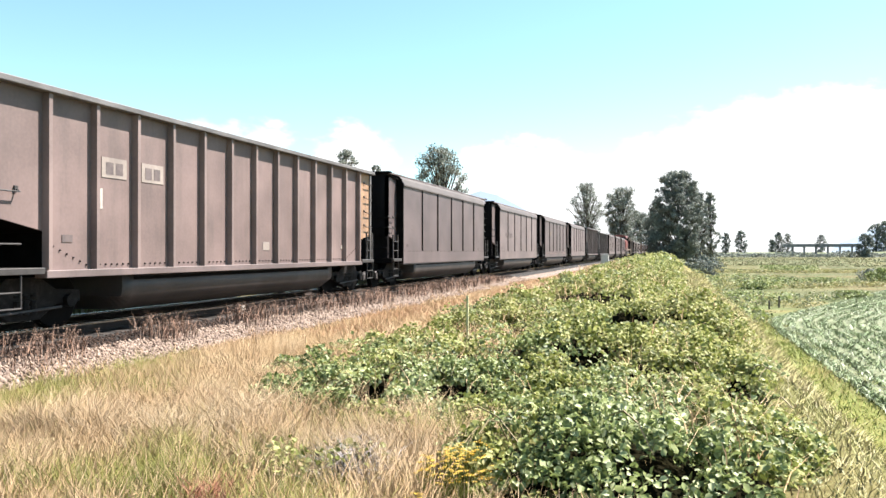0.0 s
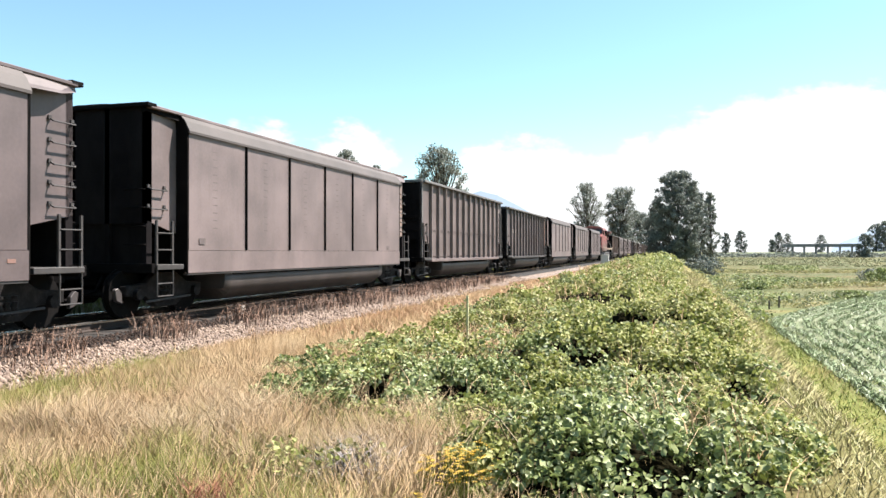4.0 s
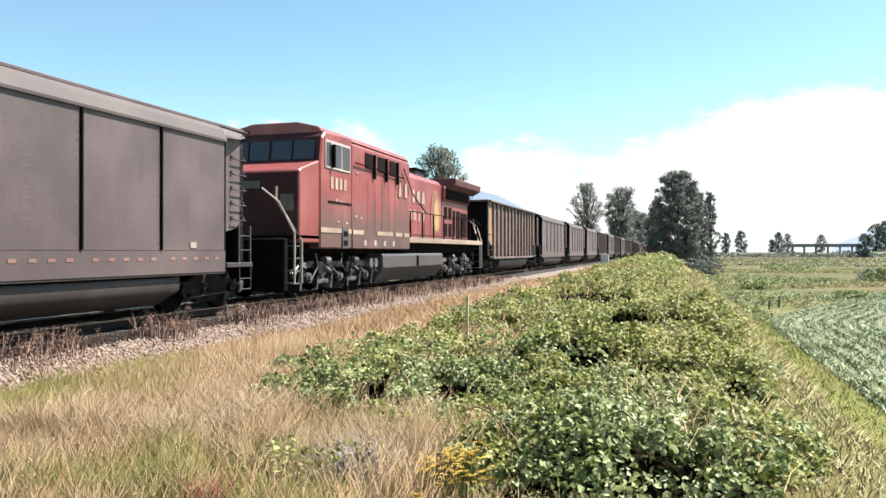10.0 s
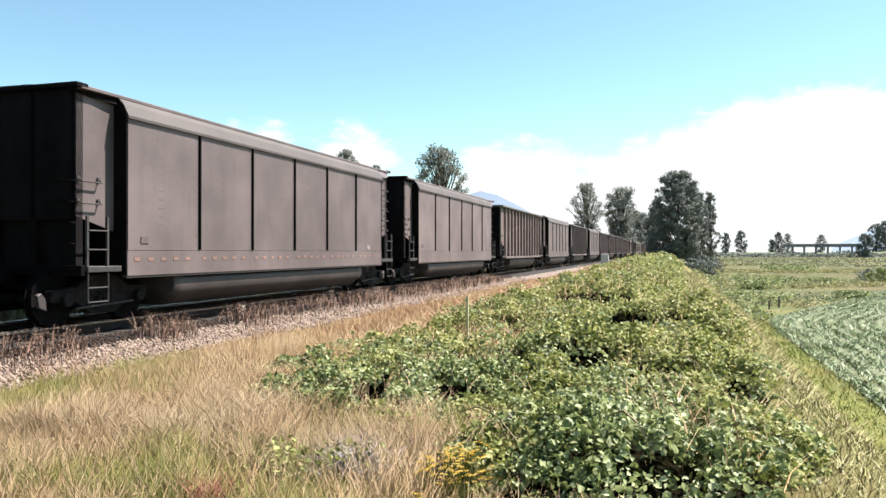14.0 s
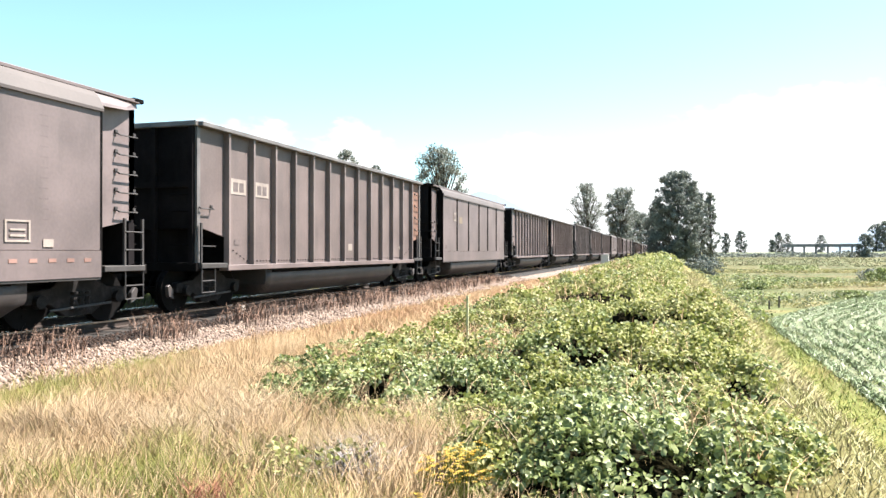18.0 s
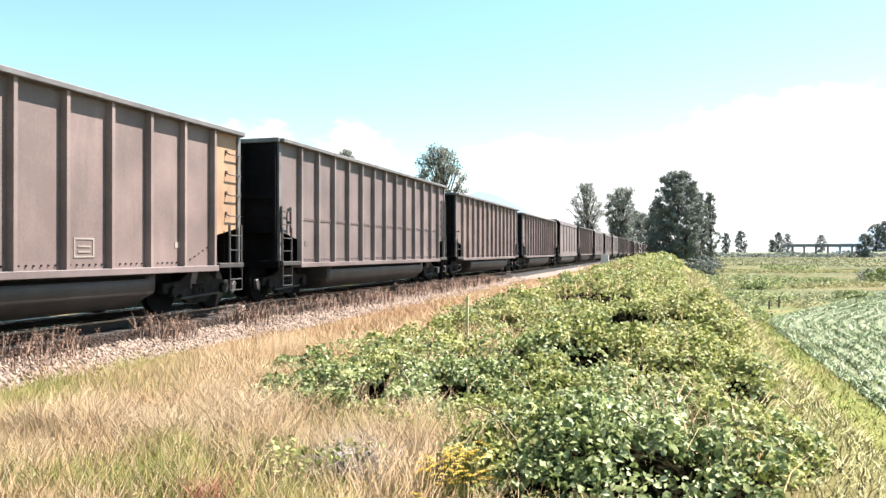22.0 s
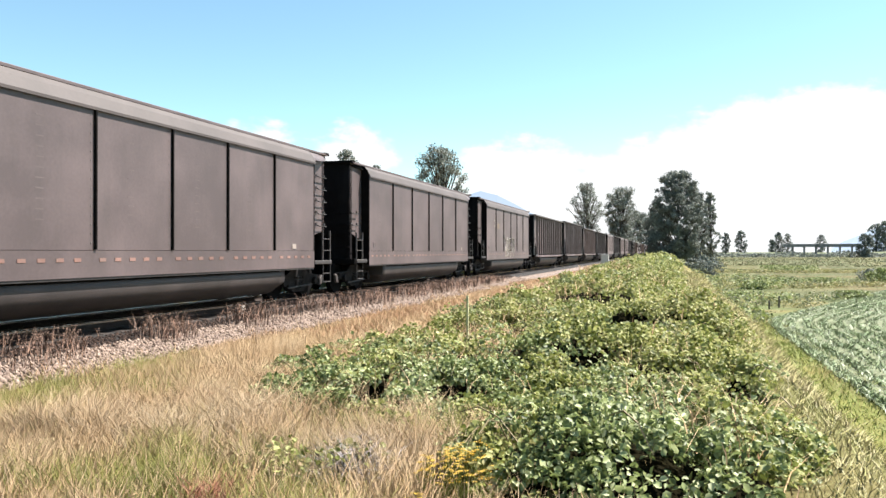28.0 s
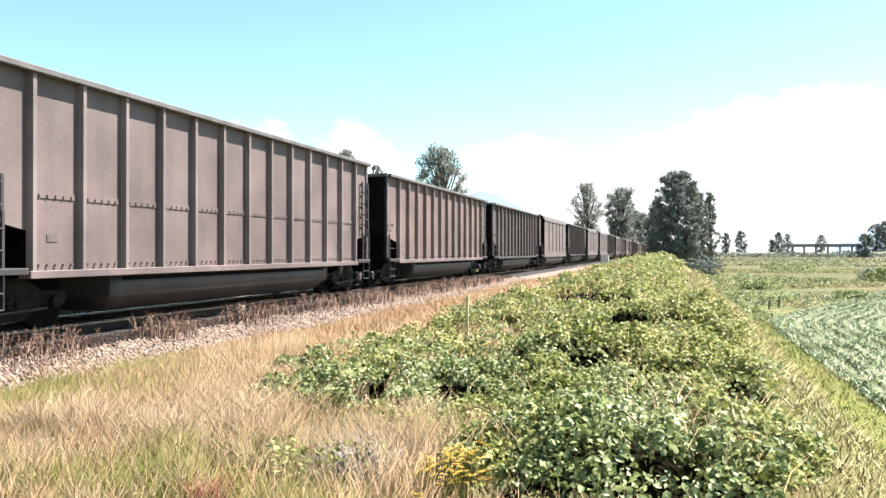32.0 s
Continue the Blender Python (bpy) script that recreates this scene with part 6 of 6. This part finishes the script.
# ---- trees ----
def make_tree(x, y, h, width, seed, material, bare=0.15, leaves=5000, leaf=0.5, shape="round", name="tree", label="leafy tree with a dark dense crown", trunk=True, clumps=110):
    """Tapered trunk, limbs, and a crown of many leaves gathered in clumps with gaps between."""
    rng = np.random.RandomState(seed)
    rr = random.Random(seed)
    t = thing(name, label, "tree" if trunk else "shrub", "trees by the line" if trunk else "")
    z0 = float(ground_z(x, y)) - 0.1
    t.location = (x, y, z0)
    bm = bmesh.new()
    r0 = 0.018 * h
    p = Vector((0, 0, 0))
    seg = 6
    spine = [p]
    for k in range(seg):
        q = p + Vector((rr.gauss(0, 0.012 * h), rr.gauss(0, 0.012 * h), h * 0.86 / seg))
        ra, rb = r0 * (1 - k / seg) + 0.03, r0 * (1 - (k + 1) / seg) + 0.03
        ring = []
        for c, r in ((p, ra), (q, rb)):
            ring.append([bm.verts.new((c.x + r * math.cos(i * math.pi / 4), c.y + r * math.sin(i * math.pi / 4), c.z)) for i in range(8)])
        for i in range(8):
            bm.faces.new((ring[0][i], ring[0][(i + 1) % 8], ring[1][(i + 1) % 8], ring[1][i]))
        p = q
        spine.append(p)
    C, R = [], []
    for k in range(clumps):
        f = bare + (1 - bare) * (k + rr.random()) / clumps
        if shape == "round":
            reach = width / 2 * math.sqrt(max(0.05, 1 - (2 * (f - bare) / (1 - bare) - 0.9) ** 2 / 1.3))
        elif shape == "cone":
            reach = width / 2 * (1.12 - f) * 1.2
        else:
            reach = width / 2 * (0.55 + 0.45 * math.sin(math.pi * min(1.0, (f - bare) / (1 - bare) * 0.9 + 0.18))) * (0.8 + 0.35 * math.sin(5 * f + seed) * math.sin(11 * f))
        a, d = rr.uniform(0, 6.28), reach * math.sqrt(rr.random()) * 0.85
        c = Vector((d * math.cos(a), d * math.sin(a), h * f * 0.97))
        C.append(c)
        R.append(width * rr.uniform(0.05, 0.11) * (110 / clumps) ** 0.3)
        if k % 2 == 0:
            s = spine[min(seg, max(1, int(f * 0.8 * seg)))]
            rod(bm, s, c, 0.004 * h, 4)
    if trunk:
        part("trunk", bm, M_BARK, t, "tapered trunk with limbs")
    else:
        bm.free()
    C, R = np.array([tuple(c) for c in C]), np.array(R)
    pick = rng.choice(clumps, leaves, p=R ** 2 / (R ** 2).sum())
    v = rng.normal(size=(leaves, 3))
    v /= np.linalg.norm(v, axis=1, keepdims=True)
    P = C[pick] + v * (R[pick] * np.abs(rng.normal(0.75, 0.3, leaves)))[:, None] * np.array([1, 1, 0.8])
    P[:, 2] = np.clip(P[:, 2], 0.2, h)
    part("crown", leaf_stuff("crown", P, leaf, rng, material, 0.3, flat=0.8, link=False), None, t, "crown of many small leaves")
    return t


def place(px, depth):
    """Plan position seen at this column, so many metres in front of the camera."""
    lat = (px - 784) / 1332.0 * depth
    return 10.76 - 0.2879 * depth + 0.9577 * lat, 0.9577 * depth + 0.2879 * lat


def build_near_patches():
    """A mat of grey dead stems, a rusty patch and broad-leaved weeds in the near grass."""
    rng = np.random.RandomState(91)
    M_RUSTY = surface("rusty_red_weed", tones((0.34, 0.13, 0.085)), 0.8, scale=4, fine=30, bump=0, island=0.4, translucent=0.2)
    dead = surface("grey_dead_stems", tones((0.40, 0.37, 0.38)), 0.9, scale=6, fine=30, bump=0, island=0.5)
    for px, dep, n, r, h, m, name, lab in ((620, 5.2, 700, 0.11, 0.16, dead, "dead_stems", "grey mat of dead stems in the grass"), (632, 5.6, 350, 0.10, 0.16, dead, "dead_stems", "grey mat of dead stems in the grass"),
                                           (368, 4.72, 380, 0.08, 0.2, M_RUSTY, "rusty_weeds", "low rusty-red weed patch in the grass"), (285, 5.2, 600, 0.17, 0.2, M_GREEN, "green_grass", "bright green grass patch"), (90, 6.9, 450, 0.30, 0.2, M_GREEN, "green_grass", "bright green grass patch"), (540, 5.1, 420, 0.2, 0.16, M_GREEN, "green_grass", "bright green grass patch")):
        x0, y0 = place(px, dep)
        x, y = x0 + rng.normal(size=n) * r, y0 + rng.normal(size=n) * r
        blade_stuff(name, x, y, h, 0.007, 1.3 if m is dead else 0.7, rng, m, lab, "weeds", ground_z(x, y) + (0.12 * rng.rand(n) if m is dead else 0))
    for px, dep in ((505, 5.5), (590, 5.15), (630, 5.4), (700, 6.4)):
        x0, y0 = place(px, dep)
        P = np.stack([x0 + rng.normal(size=90) * 0.11, y0 + rng.normal(size=90) * 0.09, np.zeros(90)], -1)
        P[:, 2] = ground_z(P[:, 0], P[:, 1]) + rng.uniform(0.08, 0.24, 90)
        leaf_stuff("broad_leaved_weed", P, 0.055, rng, M_LEAF_Y, 0.6, "low broad-leaved green weed in the grass", "weeds")


build_near_patches()


def build_trees():
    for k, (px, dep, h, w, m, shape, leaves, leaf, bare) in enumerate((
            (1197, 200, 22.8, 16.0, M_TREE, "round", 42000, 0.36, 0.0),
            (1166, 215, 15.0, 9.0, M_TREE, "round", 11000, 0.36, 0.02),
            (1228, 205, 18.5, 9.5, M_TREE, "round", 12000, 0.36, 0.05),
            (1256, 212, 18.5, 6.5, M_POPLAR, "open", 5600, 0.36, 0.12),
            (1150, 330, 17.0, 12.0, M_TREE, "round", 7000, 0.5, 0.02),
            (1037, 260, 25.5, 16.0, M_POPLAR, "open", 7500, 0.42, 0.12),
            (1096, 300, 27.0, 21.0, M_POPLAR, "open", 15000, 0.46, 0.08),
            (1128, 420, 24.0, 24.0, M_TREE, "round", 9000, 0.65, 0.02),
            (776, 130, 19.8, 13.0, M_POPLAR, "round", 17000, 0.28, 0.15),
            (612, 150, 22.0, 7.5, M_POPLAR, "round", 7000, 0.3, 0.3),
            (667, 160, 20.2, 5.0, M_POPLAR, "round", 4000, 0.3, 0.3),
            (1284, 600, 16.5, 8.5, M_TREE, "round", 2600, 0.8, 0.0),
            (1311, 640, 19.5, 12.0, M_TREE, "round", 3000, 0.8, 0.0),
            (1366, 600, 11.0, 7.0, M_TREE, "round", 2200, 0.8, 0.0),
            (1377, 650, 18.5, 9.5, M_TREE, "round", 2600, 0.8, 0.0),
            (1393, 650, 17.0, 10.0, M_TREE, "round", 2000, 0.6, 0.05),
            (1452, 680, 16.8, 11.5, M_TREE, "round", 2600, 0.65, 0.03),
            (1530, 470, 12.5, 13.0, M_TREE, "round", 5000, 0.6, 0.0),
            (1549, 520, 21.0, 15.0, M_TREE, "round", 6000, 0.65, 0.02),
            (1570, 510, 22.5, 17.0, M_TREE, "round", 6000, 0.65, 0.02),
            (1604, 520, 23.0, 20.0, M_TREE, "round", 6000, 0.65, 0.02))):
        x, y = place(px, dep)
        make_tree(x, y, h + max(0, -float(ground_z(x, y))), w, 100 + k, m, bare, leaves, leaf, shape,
                  clumps=300 if leaves > 7400 else 130, label="tall broadleaf tree with an open haze-paled crown" if m is M_POPLAR else "broadleaf tree with a dense haze-greyed crown")
    # shrubs below the bank and in the meadow
    for k, (px, dep, h, w) in enumerate(((1228, 118, 2.6, 4.5), (1258, 124, 3.0, 5.0), (1243, 121, 3.4, 4.0), (1340, 78, 1.0, 4.5), (1375, 84, 1.0, 5.0), (1410, 140, 1.4, 9.0), (1370, 150, 1.3, 8.0), (1545, 90, 1.6, 4.5), (1510, 62, 0.7, 3.0), (1562, 86, 1.8, 4.0), (1300, 60, 0.8, 3.0), (1450, 86, 0.9, 5.0))):
        x, y = place(px, dep)
        make_tree(x, y, h, w, 200 + k, M_TREE if k < 3 or k == 7 else M_LEAF, 0.0, 1500, 0.2 if dep < 100 else 0.26, "round", "shrub", "low dense green shrub in the meadow", False, 22)


build_trees()


# ---- far distance: overpass, banks, hills ----
def build_distance():
    conc = surface("weathered_concrete", tones((0.26, 0.26, 0.27)), 0.9, scale=0.3, fine=3, bump=0.1)
    ob = thing("road_overpass", "long low concrete road overpass across the meadow", "bridge")
    a, b = Vector((*place(1392, 520), 0)), Vector((*place(1518, 500), 0))
    d = (b - a).normalized()
    L = (b - a).length
    ang = math.degrees(math.atan2(d.y, d.x))
    ob.matrix_basis = pose(a.x, a.y, FIELD_Z, 0, 0, ang)
    deck = part("deck", boxes((-2, L + 2, -5, 5, 6.9, 8.1)), conc, ob, "", 0.05)
    part("parapet", boxes((-2, L + 2, -5.2, -4.9, 8.1, 9.0)), conc, deck)
    for k in range(6):
        part("pier", boxes((L * (k + 0.5) / 6 - 0.6, L * (k + 0.5) / 6 + 0.6, -4, 4, -0.5, 6.9)), conc, ob, "concrete pier", 0.05)
    m = surface("far_grassy_bank", tones((0.12, 0.14, 0.07)), 0.95, scale=0.05, fine=0.6, bump=0)
    for k, (p0, p1, dep, h) in enumerate(((1262, 1540, 570, 3.4), (1518, 1700, 500, 4.2))):
        q0, q1 = Vector((*place(p0, dep), 0)), Vector((*place(p1, dep), 0))
        e = (q1 - q0)
        bk = thing("road_embankment", "grassy embankment leading up to the overpass", "embankment")
        bk.matrix_basis = pose(q0.x, q0.y, FIELD_Z, 0, 0, math.degrees(math.atan2(e.y, e.x)))
        bm = bmesh.new()
        n = 14
        rows = []
        for i in range(n + 1):
            f = i / n
            hh = h * (0.85 + 0.15 * f if k == 0 else 1 - f * 0.4) + random.uniform(-0.4, 0.4)
            rows.append([bm.verts.new((e.length * f, yy, zz)) for yy, zz in ((-18, -0.5), (-6, hh * 0.9), (0, hh), (6, hh * 0.9), (18, -0.5))])
        for r1, r2 in zip(rows, rows[1:]):
            for i in range(4):
                bm.faces.new((r1[i], r2[i], r2[i + 1], r1[i + 1]))
        part("slope", bm, m, bk)
    # hedge below the overpass and along the far road
    rng = np.random.RandomState(77)
    n = 4200
    f = rng.rand(n)
    hx, hy = place(1262 + 330 * f, 470 + 20 * rng.rand(n))
    hz = FIELD_Z + (1.6 + 1.6 * np.abs(ripple(hx, hy, 0.12, 78)) + 1.2 * np.abs(ripple(hx, hy, 0.5, 79))) * rng.rand(n) ** 0.6
    leaf_stuff("far_hedge", np.stack([hx, hy, hz], -1), 0.9, rng, M_TREE, 0.3, "low distant hedge along the far road", "hedge", 0.8)
    # hills; their blue haze is a faint glow in the material
    hill = bpy.data.materials.new("haze_glow_hills")
    hill.use_nodes = True
    nt = hill.node_tree
    nt.nodes["Principled BSDF"].inputs["Base Color"].default_value = (0.02, 0.025, 0.03, 1)
    nt.nodes["Principled BSDF"].inputs["Roughness"].default_value = 1.0
    nt.nodes["Principled BSDF"].inputs["Emission Color"].default_value = (0.50, 0.64, 0.84, 1)
    nt.nodes["Principled BSDF"].inputs["Emission Strength"].default_value = 0.29
    for name, dep, pts in (("hill", 3200, ((760, 20), (800, 70), (825, 108), (850, 116), (880, 108), (910, 92), (940, 74), (975, 52), (1020, 32), (1100, 22), (1200, 14))),
                           ("hill", 2600, ((1470, 6), (1490, 20), (1515, 30), (1540, 42), (1580, 55), (1650, 62), (1750, 40)))):
        bm = bmesh.new()
        front, back = [], []
        prev = None
        for px, up in pts:
            x, y = place(px, dep)
            x2, y2 = place(px, dep + 500)
            z = up / 1332 * dep
            v = [bm.verts.new((x, y, -5)), bm.verts.new((x2 * 0.5 + x * 0.5, y2 * 0.5 + y * 0.5, z)), bm.verts.new((x2, y2, -5))]
            if prev:
                bm.faces.new((prev[0], v[0], v[1], prev[1]))
                bm.faces.new((prev[1], v[1], v[2], prev[2]))
            prev = v
        tagged(new("backdrop_hills", finish(bm, "backdrop_hills", hill)), "distant hills with a blue glow for haze", "hills", kind="structure")


build_distance()


# ---- motion of the train ----
def run(t):
    """Metres that the train has come nearer after t seconds."""
    return 15.2716 * t + 0.00589 * t * t / 2


# metres by which the train is ahead of its even run at some seconds, as slack runs in and out
SLACK = {0: -0.1, 12: -0.1, 13: -0.05, 14: 0.24, 15: 0.26, 16: 0.26, 17: 0.25, 18: 0.23, 19: 0.2, 20: 0.07}


def motions():
    for car, y in TRAIN:
        walk(car, [(t, pose(0, y - run(t) - SLACK.get(t, 0.0), 0)) for t in range(33)])
    # every wheel set rolls; those of one radius share their turning
    spins = {}
    n = 960
    for car, y in TRAIN:
        for ob in car.children_recursive:
            if ob.name.split(".")[0] != "wheel_set":
                continue
            r = round(ob.matrix_parent_inverse.translation.z, 3)
            if r not in spins:
                walk(ob, [(32.0 * k / n, pose(0, 0, 0, math.degrees(run(32.0 * k / n) / r) % 360)) for k in range(n + 1)])
                spins[r] = ob.animation_data
            else:
                ob.rotation_mode = "QUATERNION"
                ad = ob.animation_data_create()
                ad.action = spins[r].action
                ad.action_slot = spins[r].action_slot


motions()
